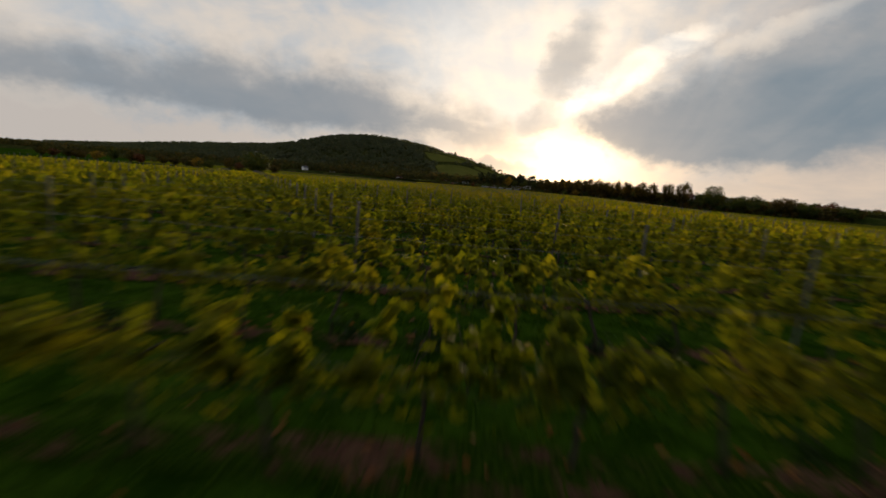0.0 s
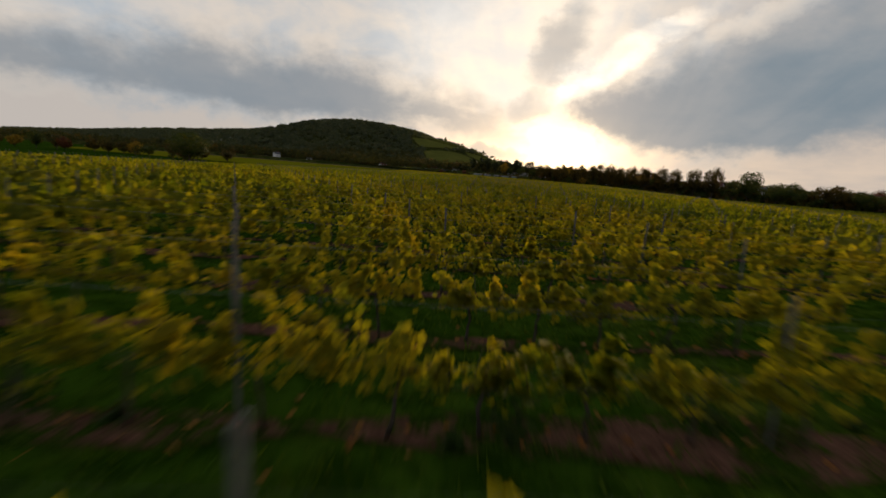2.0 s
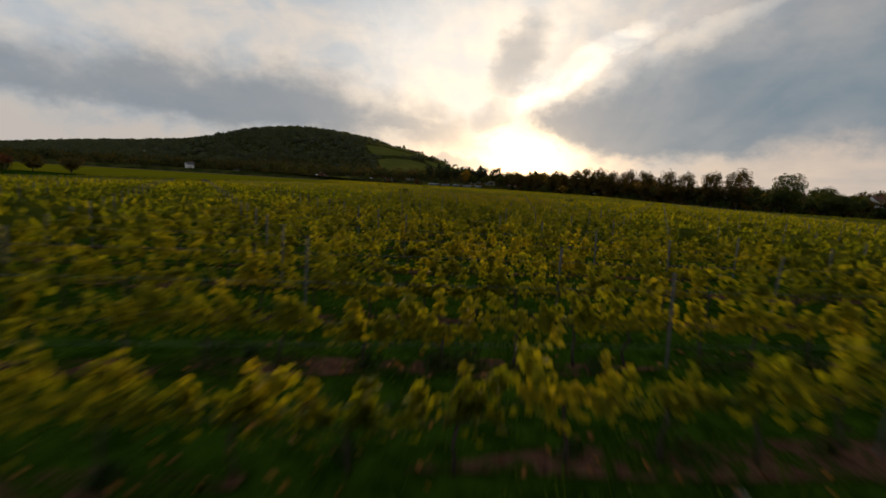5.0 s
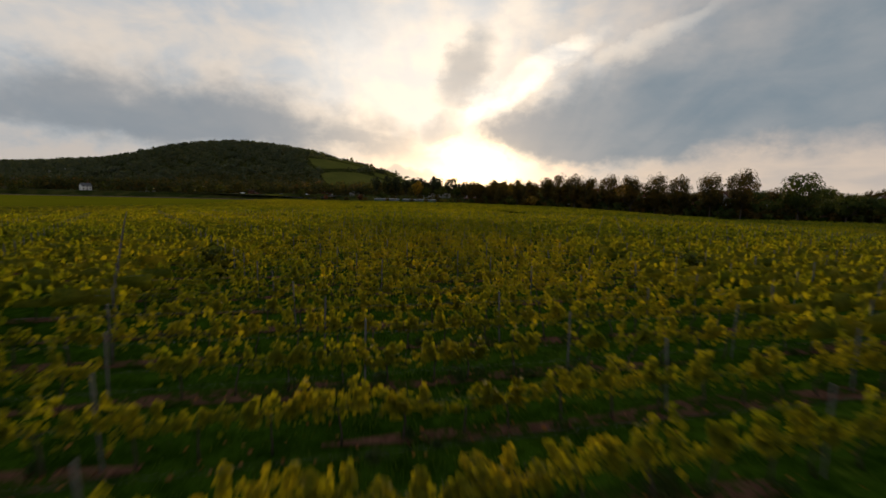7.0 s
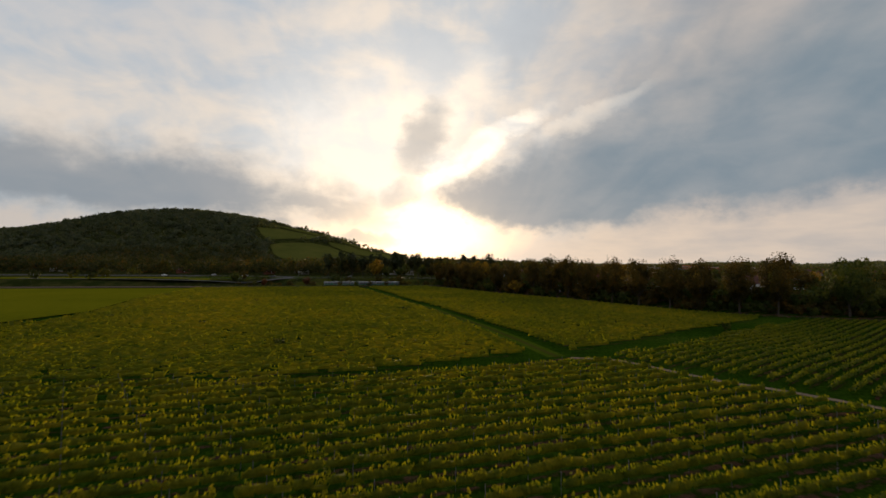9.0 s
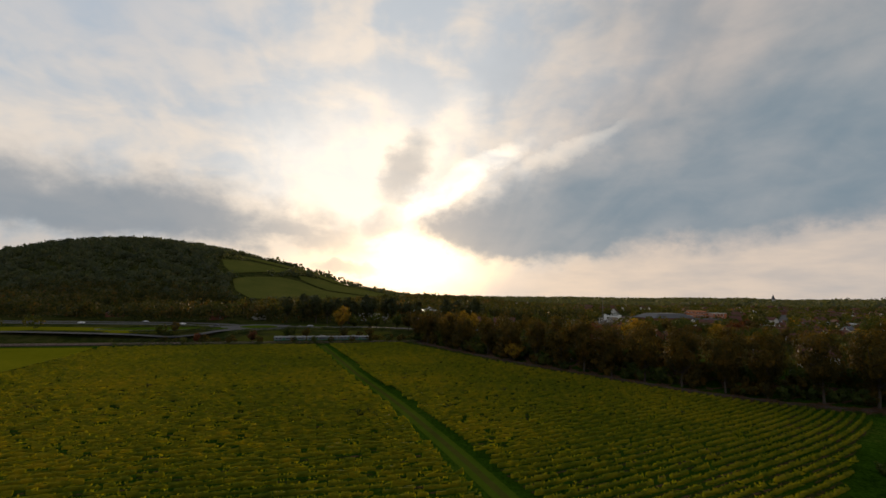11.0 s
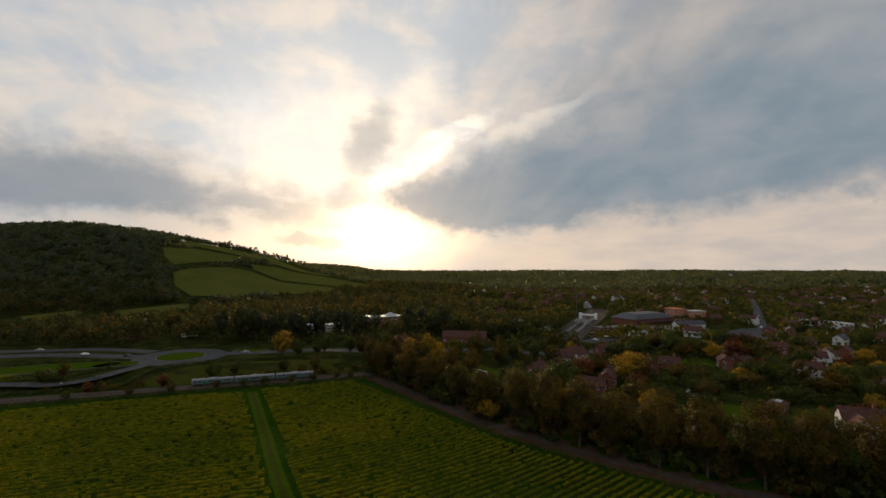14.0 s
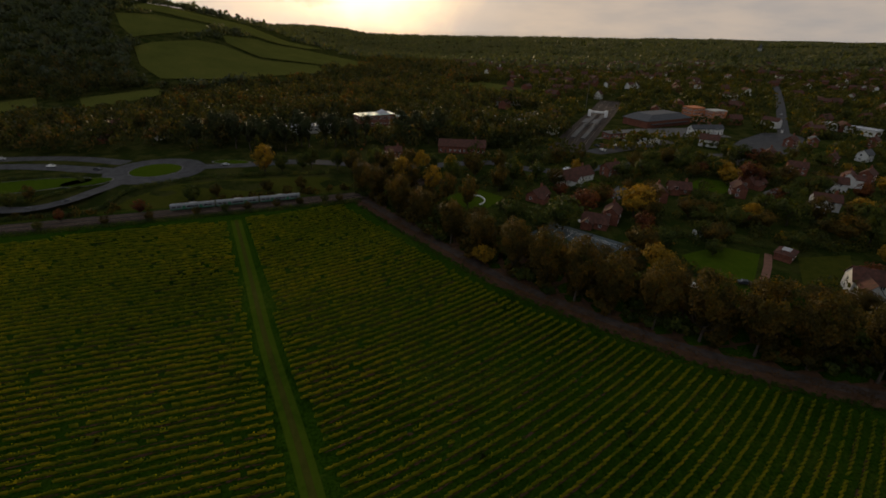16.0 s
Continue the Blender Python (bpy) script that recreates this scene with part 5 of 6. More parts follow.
def coach_body(length, w, h):
    """A coach shell with rounded roof, drawn along x."""
    prof = [(-w / 2, 0.9), (-w / 2, 2.9), (-w / 2 + 0.18, 3.45), (-w / 2 + 0.6, 3.72), (0, 3.82), (w / 2 - 0.6, 3.72), (w / 2 - 0.18, 3.45), (w / 2, 2.9), (w / 2, 0.9)]
    s = Shape()
    n = len(prof)
    V = [(x, y, z) for x in (0.15, length - 0.15) for y, z in prof]
    F = [(k, k + 1, n + k + 1, n + k) for k in range(n - 1)] + [(n - 1, 0, n, 2 * n - 1), tuple(range(n - 1, -1, -1)), tuple(range(n, 2 * n))]
    s.add(V, F)
    return s


def build_train(s0):
    ang = math.degrees(math.atan2(RAIL_D[1], RAIL_D[0]))
    train = thing("train", "white and green commuter train on the railway", "train", pose(*along_rail(s0, 2.2, 0.5), 0, 0, ang))
    train.scale = (0.80, 0.86, 0.70)
    body = coach_body(20, 2.8, 3.8).mesh("carriage", TRAINW)
    win = Shape().box(0, 1.5, -1.425, 1.425, 1.95, 2.75).mesh("window", GLASS)
    door = Shape().box(0, 1.3, -1.43, 1.43, 1.05, 2.95, 0.0).mesh("door", TRAING)
    skirt = Shape().box(0.15, 19.85, -1.42, 1.42, 0.95, 1.45).mesh("skirt", TRAING)
    bog = Shape()
    for x in (0, 2.4):
        for y in (-0.72, 0.72):
            ring = [(x + 0.43 * math.cos(k * math.pi / 5), 0.43 + 0.43 * math.sin(k * math.pi / 5)) for k in range(10)]
            V = [(px, y - 0.06, pz) for px, pz in ring] + [(px, y + 0.06, pz) for px, pz in ring]
            bog.add(V, [tuple(range(10)), tuple(range(19, 9, -1))] + [((k + 1) % 10, k, 10 + k, 10 + (k + 1) % 10) for k in range(10)])
    bog.box(-0.5, 2.9, -1.1, 1.1, 0.4, 0.9)
    bog = bog.mesh("bogie", RUBBER)
    roof_unit = Shape().box(0, 3.2, -0.8, 0.8, 3.7, 4.02, 0.15).mesh("roof_unit", CONCRETE)
    for c in range(3):
        ob = part("carriage", body, train, at=(c * 20.4, 0, 0))
        for x in (1.2, 3.2, 7.6, 9.3, 11.0, 15.2, 17.0):
            part("window", win, ob, at=(x, 0, 0))
        for x in (5.6, 13.1):
            part("door", door, ob, "green sliding door", at=(x, 0, 0))
        part("skirt", skirt, ob, "green lower panel", at=(0, 0, 0))
        for x in (2.2, 15.2):
            part("bogie", bog, ob, at=(x, 0, -0.0))
        part("roof_unit", roof_unit, ob, at=(8.4, 0, 0))


build_railway()
build_train(-72)

# ---- roads west of the railway ----
Z = 4.0
road("road", [(-419, 316), (-288, 335), (-179, 346), (-152, 347), (-124, 341), (-107, 336)], 9.0, ASPHALT, "grey asphalt main road leading to a roundabout")
road("road", [(-417, 329), (-287, 349), (-180, 360), (-142, 361), (-112, 352)], 8.0, ASPHALT, "grey asphalt carriageway beside the verge", lift=0.058)
road("slip_road", [(-253, 283), (-184, 288), (-141, 293), (-121, 295), (-108, 303), (-102, 316), (-101, 328)], 6.5, ASPHALT, "grey asphalt side road curving to the roundabout", lift=0.066)
road("road", [(-78, 343), (-52, 346), (-27, 350), (23, 339), (67, 344), (93, 328), (139, 336), (184, 353), (223, 351)], 8.0, ASPHALT, "grey asphalt road past the woods", lift=0.05)
road("avenue_road", offset_line(EDGE[:-1], 5.4), 3.2, LANE_GREY, "narrow grey asphalt lane strewn with brown leaves below the avenue", lift=0.09)
road("high_road", [(199, 335), (223, 350), (252, 370), (284, 395), (343, 463), (459, 599), (555, 714), (596, 778)], 7.5, ASPHALT, "wide town road running uphill", lift=0.06)


def ring_shape(r0, r1, z0, z1, n=40, sx=1.0):
    V, F = [], []
    for k in range(n):
        c, s = math.cos(2 * math.pi * k / n), math.sin(2 * math.pi * k / n)
        V += [(r0 * c * sx, r0 * s, z0), (r0 * c * sx, r0 * s, z1), (r1 * c * sx, r1 * s, z1), (r1 * c * sx, r1 * s, z0)]
    for k in range(n):
        a, b = 4 * k, 4 * ((k + 1) % n)
        F += [(a + q, a + (q + 1) % 4, b + (q + 1) % 4, b + q) for q in range(4)]
    return Shape().add(V, F)


def disc(r, z0, z1, n=40, sx=1.0):
    return Shape().prism([(r * sx * math.cos(2 * math.pi * k / n), r * math.sin(2 * math.pi * k / n)) for k in range(n)], z0, z1, 0.97)


RB = (-93, 338)
thing("roundabout", "grey asphalt ring of a roundabout", "road", pose(*RB, Z), kind="structure", me=ring_shape(10.5, 21, -0.3, 0.075).mesh("roundabout", ASPHALT))
island = thing("roundabout_island", "grassy kerbed roundabout island", "island", pose(*RB, Z))
part("kerb", ring_shape(10.8, 11.3, -0.1, 0.2).mesh("kerb", CONCRETE2), island)
part("lawn", disc(10.9, -0.1, 0.32).mesh("lawn", LAWN), island)
for (x, y, sx, r, t) in ((-114, 321, 1.7, 5.5, 25), (-140, 316, 3.2, 9, 16), (-63, 351, 2.6, 3.4, -8)):
    isl = thing("traffic_island", "grassy kerbed island between road arms", "island", pose(x, y, Z, 0, 0, t))
    part("kerb", ring_shape(r, r + 0.35, -0.1, 0.16, 32, sx).mesh("kerb", CONCRETE2), isl)
    part("lawn", disc(r + 0.05, -0.1, 0.22, 32, sx).mesh("lawn", LAWN), isl)


def hedge(pts, w, h, label, n_per=34):
    """A clipped hedge along a line: a ragged leafy wall."""
    Lp = smooth_line(pts, 1.0)
    n = len(Lp) * n_per
    i = rng.integers(0, len(Lp), n)
    P = Lp[i] + rng.uniform(-0.6, 0.6, (n, 2))
    u = rng.uniform(-1, 1, n)
    z = rng.uniform(0.0, 1.0, n)
    d = np.gradient(Lp, axis=0)[i]
    d /= np.linalg.norm(d, axis=1, keepdims=True) + 1e-9
    P = P + np.stack([-d[:, 1], d[:, 0]], 1) * (u * w / 2 * (1 - 0.3 * z))[:, None]
    C = np.c_[P, height(P[:, 0], P[:, 1]) + z * h * (0.85 + 0.3 * rng.uniform(size=n))]
    V, F = leaves(C, 0.24, 0.0)
    return thing("hedge", label, "hedge", kind="", me=npmesh("hedge", V, F, GREEN))


hedge([(-145, 286), (-121, 289), (-100, 295), (-92, 309), (-76, 320), (-53, 326), (-14, 329)], 1.6, 1.6, "dark clipped hedge along the side road")
hedge([(-161, 320), (-143, 327), (-124, 329), (-116, 322)], 1.4, 1.3, "dark clipped hedge round the verge")
hedge([(-144, 298), (-125, 300), (-116, 307), (-113, 314)], 1.4, 1.3, "dark clipped hedge round the verge")
for x, y, k, s in ((-128, 296, 0, .62), (-124, 301, 1, .55), (-65, 302, 0, .75), (-81, 292, 3, .55), (-106, 286, 3, .45), (-58, 308, 5, .55), (-38, 312, 5, .6), (-24, 315, 1, .6), (-29, 308, 5, .5)):
    plant(CROWN[k], x, y, CROWN_LABEL[k].replace("garden ", "") + " beside the railway", group="", scale=s)


for k, (q, o) in enumerate(((-62, -5), (-52, -4.5), (-44, -5.2), (-33, -4.6), (-24, -5), (-14, -4.6), (-8, -5.2), (-78, -5), (-92, -5.4), (-112, -5))):
    px, py, _ = along_rail(q, o)
    plant(CROWN[(5, 0, 1, 5)[k % 4]], px, py, "thin brown tree beside the railway line", group="lineside trees", scale=(0.40, 0.40, 0.36))
hedge([along_rail(-140, -7)[:2], along_rail(-100, -7)[:2], along_rail(-60, -7)[:2], along_rail(-25, -7)[:2], along_rail(0, -7)[:2]], 2.0, 1.5, "overgrown brown-green lineside hedge", 26)


# ---- buildings ----
def gabled(w, d, eaves, ridge):
    """Walls with gable ends along x, and the ridge along y's middle."""
    V = [(-w / 2, -d / 2, -0.4), (w / 2, -d / 2, -0.4), (w / 2, d / 2, -0.4), (-w / 2, d / 2, -0.4),
         (-w / 2, -d / 2, eaves), (w / 2, -d / 2, eaves), (w / 2, d / 2, eaves), (-w / 2, d / 2, eaves), (-w / 2, 0, ridge), (w / 2, 0, ridge)]
    F = [(0, 1, 5, 4), (1, 2, 6, 9, 5), (2, 3, 7, 6), (3, 0, 4, 8, 7), (3, 2, 1, 0), (4, 5, 9, 8), (6, 7, 8, 9)]
    return Shape().add(V, F)


def slopes(w, d, eaves, ridge, over=0.4, thick=0.16):
    s = Shape()
    k = (ridge - eaves) / (d / 2)
    for side in (-1, 1):
        y0, z0 = side * (d / 2 + over), eaves - over * k
        V = []
        for x in (-w / 2 - over, w / 2 + over):
            V += [(x, y0, z0 + 0.02), (x, y0, z0 + thick + 0.02), (x, 0, ridge + thick + 0.02), (x, 0, ridge + 0.02)]
        s.add(V, [(0, 1, 2, 3), (7, 6, 5, 4), (0, 4, 5, 1), (1, 5, 6, 2), (2, 6, 7, 3), (3, 7, 4, 0)])
    return s


def window_part(w=1.1, h=1.2):
    frame_me = Shape()
    for x0, x1, z0, z1 in ((-w / 2, w / 2, 0, 0.08), (-w / 2, w / 2, h - 0.08, h), (-w / 2, -w / 2 + 0.08, 0.08, h - 0.08), (w / 2 - 0.08, w / 2, 0.08, h - 0.08), (-0.03, 0.03, 0.08, h - 0.08)):
        frame_me.box(x0, x1, -0.06, 0.02, z0, z1)
    pane = Shape().box(-w / 2 + 0.07, w / 2 - 0.07, -0.025, 0.015, 0.07, h - 0.07)
    return frame_me.mesh("window", PAINTW), pane.mesh("pane", GLASS)


WIN = window_part()
DOOR = Shape().box(-0.45, 0.45, -0.06, 0.02, 0, 2.05).mesh("door", BARK)


def add_windows(house, w, d, eaves):
    for side, ang in ((-1, 0), (1, 180)):
        for x in np.arange(-w / 2 + 1.4, w / 2 - 0.9, 2.6):
            for z in ((0.8, 3.0) if eaves > 4 else (0.9,)):
                if side < 0 and z < 1 and abs(x + w / 2 - 4.0) < 0.1:
                    part("door", DOOR, house, at=pose(x, side * d / 2, 0, 0, 0, ang))
                    continue
                o = part("window", WIN[0], house, at=pose(x, side * d / 2, z, 0, 0, ang))
                part("pane", WIN[1], o)
    for side, ang in ((-1, -90), (1, 90)):
        for z in ((0.8, 3.0) if eaves > 4 else (0.9,)):
            o = part("window", WIN[0], house, at=pose(side * w / 2, 0.6, z, 0, 0, ang))
            part("pane", WIN[1], o)


def make_house(w, d, eaves, ridge, wall, roof, label, wing=0.0, m=None):
    h = thing("house", label, "house", m if m is not None else pose(0, 0, -50))
    part("wall", gabled(w, d, eaves, ridge).mesh("wall", wall), h)
    part("roof", slopes(w, d, eaves, ridge).mesh("roof", roof), h)
    ch = Shape().box(-0.45, 0.45, -0.35, 0.35, ridge - 1.0, ridge + 1.3, 0.05)
    ch.box(-0.28, -0.05, -0.12, 0.12, ridge + 1.3, ridge + 1.65).box(0.05, 0.28, -0.12, 0.12, ridge + 1.3, ridge + 1.65)
    part("chimney", ch.mesh("chimney", BRICK), h, at=(w * 0.28, 0.3, 0))
    if wing:
        rot = pose(-w * 0.25, -d / 2 - wing / 2 + 0.8, 0, 0, 0, 90)
        part("wing_wall", gabled(wing + 1.6, d * 0.62, eaves, ridge - 0.8).mesh("wall", wall), h, at=rot)
        part("wing_roof", slopes(wing + 1.6, d * 0.62, eaves, ridge - 0.8).mesh("roof", roof), h, at=rot)
        o = part("window", WIN[0], h, at=pose(-w * 0.25, -d / 2 - wing, 2.9, 0, 0, 0))
        part("pane", WIN[1], o)
    add_windows(h, w, d, eaves)
    return h


random.seed(21)
KINDS = [(8.4, 5.6, 4.2, 6.4, BRICK, ROOFT, "red-brick house with a clay-tiled roof", 0), (9.4, 6, 4.2, 6.6, RENDERED, ROOFT, "white rendered house with a red tiled roof", 3.0),
         (8, 5.4, 4.2, 6.3, BRICK, SLATE, "brick house with a grey slate roof", 0), (9, 6, 2.5, 4.9, BRICK, ROOFT, "low brick bungalow with a tiled roof", 2.5),
         (7.6, 5.6, 4.2, 6.4, RENDERED, SLATE, "white house with a slate roof", 0)]
protos = {}
for x, y, k, ang in GARDEN_HOUSES + STREET_HOUSES:
    m = pose(x, y, float(height(x, y)), 0, 0, ang)
    if k not in protos:
        w, d, e, r, wl, rf, lab, wing = KINDS[k]
        protos[k] = make_house(w, d, e, r, wl, rf, lab, wing, m)
        protos[k]["group"] = "houses of the town"
    else:
        copy_thing(protos[k], m)
make_house(20, 7.5, 3.0, 6.2, RENDERED, ROOFT, "long white house under a red tiled roof", 4.0, pose(100, 311, float(height(100, 311)), 0, 0, 28))
make_house(10.5, 6.2, 4.4, 7.4, RENDERED, ROOFT, "large white rendered house with dark red gabled roof", 6.0, pose(143, 206, float(height(143, 206)), 0, 0, -30))


def far_houses():
    s_w, s_r = {0: Shape(), 1: Shape()}, Shape()
    r = random.Random(3)
    n = 0
    while n < 480:
        x, y = r.uniform(120, 1100), r.uniform(360, 1250)
        d = math.hypot(x, y)
        if d < 430 or d > 1400 or not bool(clear_of_roads(np.array(x), np.array(y))) or math.atan2(x, y) < 0.12:
            continue
        w, dd, e, rg, a = r.uniform(8, 13), r.uniform(6, 8), r.uniform(4.2, 5.2), r.uniform(6.4, 8), r.uniform(0, math.pi)
        z = float(height(x, y))
        g = gabled(w, dd, e, rg)
        ro = slopes(w, dd, e, rg)
        c, s = math.cos(a), math.sin(a)
        s_w[0 if r.random() < 0.24 else 1].add([(x + c * p[0] - s * p[1], y + s * p[0] + c * p[1], z + p[2]) for p in g.v], g.f)
        s_r.add([(x + c * p[0] - s * p[1], y + s * p[0] + c * p[1], z + p[2]) for p in ro.v], ro.f)
        n += 1
    thing("far_house_walls", "white walls of distant town houses", "houses", kind="stuff", me=s_w[0].mesh("far_house_walls", RENDERED))
    thing("far_house_walls", "brick walls of distant town houses", "houses", kind="stuff", me=s_w[1].mesh("far_house_walls", BRICK))
    thing("far_house_roofs", "dark tiled roofs of distant town houses", "houses", kind="stuff", me=s_r.mesh("far_house_roofs", ROOFT))


far_houses()


# ---- pastures on the hill and in the valley ----
def patch(name, ring, mat, label, lift, cell=14.0):
    return sheet(name, ring, mat, lift, label, "field", cell=cell)


patch("pasture", BIG_PASTURE, PASTURE, "olive-green sloping pasture on the hill", 0.9)
patch("pasture", HIGH_PASTURE, PASTURE, "olive-green pasture high on the hill", 0.9)
patch("pasture", LONG_PASTURE, PASTURE, "long olive-green pasture on the hill's nose", 0.9)
patch("pasture", NOSE_PASTURE, PASTURE, "rough grass over the hill's bare nose", 0.9)
patch("pasture", [(-292, 518), (-269, 550), (-242, 505), (-262, 478)], PASTURE, "small pale pasture among woods", 0.4)
patch("pasture", [(-236, 549), (-189, 590), (-176, 572), (-212, 508)], PASTURE, "small pale pasture among woods", 0.4)
patch("pasture", [(100, 696), (144, 719), (180, 652), (161, 614), (112, 640)], PASTURE, "pale sports field among trees", 0.9)
patch("meadow", [(-270, 300), (-200, 318), (-150, 318), (-124, 312), (-128, 300), (-200, 285), (-290, 272)], MEADOW, "yellow-green grass verge beside the road", 0.05)
random.seed(31)
for x, y, w in ((-747, 690, 16), (-719, 688, 12), (-698, 694, 18)):
    s = Shape()
    ring = [(w / 2 * math.cos(k * 0.785) * random.uniform(0.7, 1.2), 3.0 * math.sin(k * 0.785)) for k in range(8)]
    s.prism(ring, -4, random.uniform(5, 8), 0.5)
    thing("chalk_face", "bare white chalk face on the wooded hillside", "cliff", pose(x, y, float(height(x, y)), 0, 0, -20), "chalk faces", me=s.mesh("chalk_face", CHALK))


# ---- office park among the pines ----
def flat_building(name, label, w, d, h, wall, roof, m, floors=1, bay=3.2, parapet=0.35, category="building", ww=1.9, wh=1.3):
    """A flat-roofed block with parapet, and windows in bays on its long sides."""
    b = thing(name, label, category, m)
    part("wall", Shape().box(-w / 2, w / 2, -d / 2, d / 2, -0.5, h).mesh("wall", wall), b)
    rf = Shape().box(-w / 2 - 0.25, w / 2 + 0.25, -d / 2 - 0.25, d / 2 + 0.25, h + 0.003, h + parapet, 0.05)
    part("roof", rf.mesh("roof", roof), b)
    fr, pn = window_part(ww, wh)
    fh = h / floors
    n = 0
    for f in range(floors):
        z = f * fh + fh * 0.5 - wh / 2
        for side, ang in ((-1, 0), (1, 180)):
            for x in np.arange(-w / 2 + bay * 0.7, w / 2 - bay * 0.4, bay):
                o = part("window", fr, b, at=pose(x, side * d / 2, z, 0, 0, ang))
                part("pane", pn, o)
        for side, ang in ((-1, -90), (1, 90)):
            for y in np.arange(-d / 2 + bay * 0.7, d / 2 - bay * 0.4, bay):
                o = part("window", fr, b, at=pose(side * w / 2, y, z, 0, 0, ang))
                part("pane", pn, o)
    return b


def lie(x, y, turn=0.0, up=0.0):
    return pose(x, y, float(height(x, y)) + up, 0, 0, turn)


wing = flat_building("office_wing", "low office wing with a pale reflective roof behind pines", 28, 8, 4.6, CONCRETE, ZINC, lie(-34, 421, 10), 1)
hall = flat_building("office_hall", "brick office hall with a pale green copper roof", 26, 12, 7.4, BRICK, COPPER, lie(8, 446, 22), 2)
pyr = Shape()
pyr.prism([(-4, -4), (4, -4), (4, 4), (-4, 4)], 7.7, 10.2, 0.05)
part("lantern", pyr.mesh("lantern", ZINC), hall, "white pyramid roof light", at=(6, 0, 0.06))
part("wall", Shape().box(13, 19, -16, -7, -0.5, 6.5).mesh("wall", BRICK), hall)
part("roof", Shape().box(12.7, 19.3, -16.3, -6.9, 6.5, 6.9, 0.05).mesh("roof", COPPER), hall)
PINE = [tree_meshes(200 + k, 15.5, 8.0, 4.5, 1800, 0.31, PINEM, 30, 0.3) for k in range(3)]
for k, (x, y) in enumerate([(-51, 372), (-45, 378), (-40, 372), (-33, 382), (-28, 376), (-20, 386), (-14, 380), (-8, 388), (-3, 380), (3, 390), (-59, 374), (-68, 380), (-78, 384), (-88, 380), (28, 388), (34, 396), (40, 388), (46, 396), (24, 398), (-60, 390), (-72, 396), (-48, 396), (-36, 400)]):
    plant(PINE[k % 3], x, y, "tall dark pine with a bare lower trunk", "pine", "pines before the offices", random.uniform(0.95, 1.3), name="pine_tree")
make_house(26, 9, 3.8, 6.8, BRICK, ROOFT, "long brick house with a dark tiled roof among trees", 0, lie(57, 368, -12))

# ---- station, shops and offices ----
def bearing(a, b):
    return math.degrees(math.atan2(b[1] - a[1], b[0] - a[0]))


ST_A, ST_B = (124, 376), (206, 505)
road("station_bed", [(118, 366), (140, 402), (172, 452), (206, 505), (240, 560)], 22, BALLAST, "brown ballast under the station tracks", "railway", 0.05)
for off in (-7.5, -6.0, -1.0, 0.5, 5.2, 6.7):
    pts = [(118, 366), (140, 402), (172, 452), (206, 505), (240, 560)]
    Lc = smooth_line(pts, 10)
    d = np.gradient(Lc, axis=0)
    d /= np.linalg.norm(d, axis=1, keepdims=True)
    Lo = Lc + np.stack([-d[:, 1], d[:, 0]], 1) * off
    thing("rail", "steel rail in the station", "rail", group="station rails", me=strip_mesh("rail", [tuple(p) for p in Lo], 0.12, RUST, 0.22, 8.0, 0.16))
ang = bearing(ST_A, ST_B)
for off in (-3.6, 3.0):
    c = (165 - math.sin(radians(ang)) * off, 441 + math.cos(radians(ang)) * off)
    pf = thing("platform", "pale concrete station platform", "platform", lie(c[0], c[1], ang))
    part("deck", Shape().box(-50, 50, -1.5, 1.5, 0.0, 0.8, 0.1).mesh("deck", CONCRETE2), pf)
    for x in range(-8, 9, 8):
        part("canopy_post", Shape().box(-0.12, 0.12, -0.12, 0.12, 1.0, 3.4).mesh("canopy_post", PAINTW), pf, at=(x, 0, 0))
    part("canopy", Shape().box(-9, 9, -1.7, 1.7, 3.4, 3.6, 0.1).mesh("canopy", SLATE), pf)
br = thing("footbridge", "white covered station footbridge with lift tower", "bridge", lie(188, 478, ang + 90))
br.scale = (0.85, 0.7, 0.7)
part("span", Shape().box(-7, 7, -1.0, 1.0, 4.4, 6.2, 0.15).mesh("span", PAINTW), br)
for x in (-7.6, 7.6):
    part("tower", Shape().box(-1.4, 1.4, -1.4, 1.4, -0.3, 7.4, 0.15).mesh("tower", PAINTW), br, at=(x, 0, 0))
sig = thing("mast", "slim steel radio mast", "mast", lie(196, 520))
part("pole", Shape().tube([(0, 0, -0.3), (0, 0, 12), (0, 0, 22)], [0.3, 0.22, 0.12], 6).mesh("pole", STEEL), sig)
flat_building("station_building", "long low brick station building with a grey roof", 30, 8, 3.6, BRICK, SLATE, lie(172, 402, 14), 1)
sup = thing("supermarket", "large store with brick walls and a dark hipped roof", "building", lie(222, 448, 20))
part("wall", Shape().box(-24, 24, -11, 11, -0.5, 5.0).mesh("wall", BRICK), sup)
part("roof", Shape().prism([(-25, -12), (25, -12), (25, 12), (-25, 12)], 5.0, 8.6, 0.6).mesh("roof", SLATE), sup)
part("awning", Shape().box(-20, 20, -13.5, -11.02, 2.6, 2.9, 0.1).mesh("awning", SLATE), sup)
flat_building("kiosk", "small white flat-roofed kiosk", 11, 5, 2.8, RENDERED, ZINC, lie(180, 384, 2), 1)
off1 = flat_building("office_block", "four-storey orange brick office block", 11, 11, 10.5, ORANGEB, ORANGEB, lie(258, 459, 8), 4, 2.6, 0.5)
off2 = flat_building("office_block", "four-storey orange brick office block with a set-back top", 13, 10, 9.0, ORANGEB, CONCRETE, lie(273, 453, 8), 4, 2.6, 0.5)
for x in (228, 236, 244):
    copy_thing(protos[4], lie(x, 410, 5))
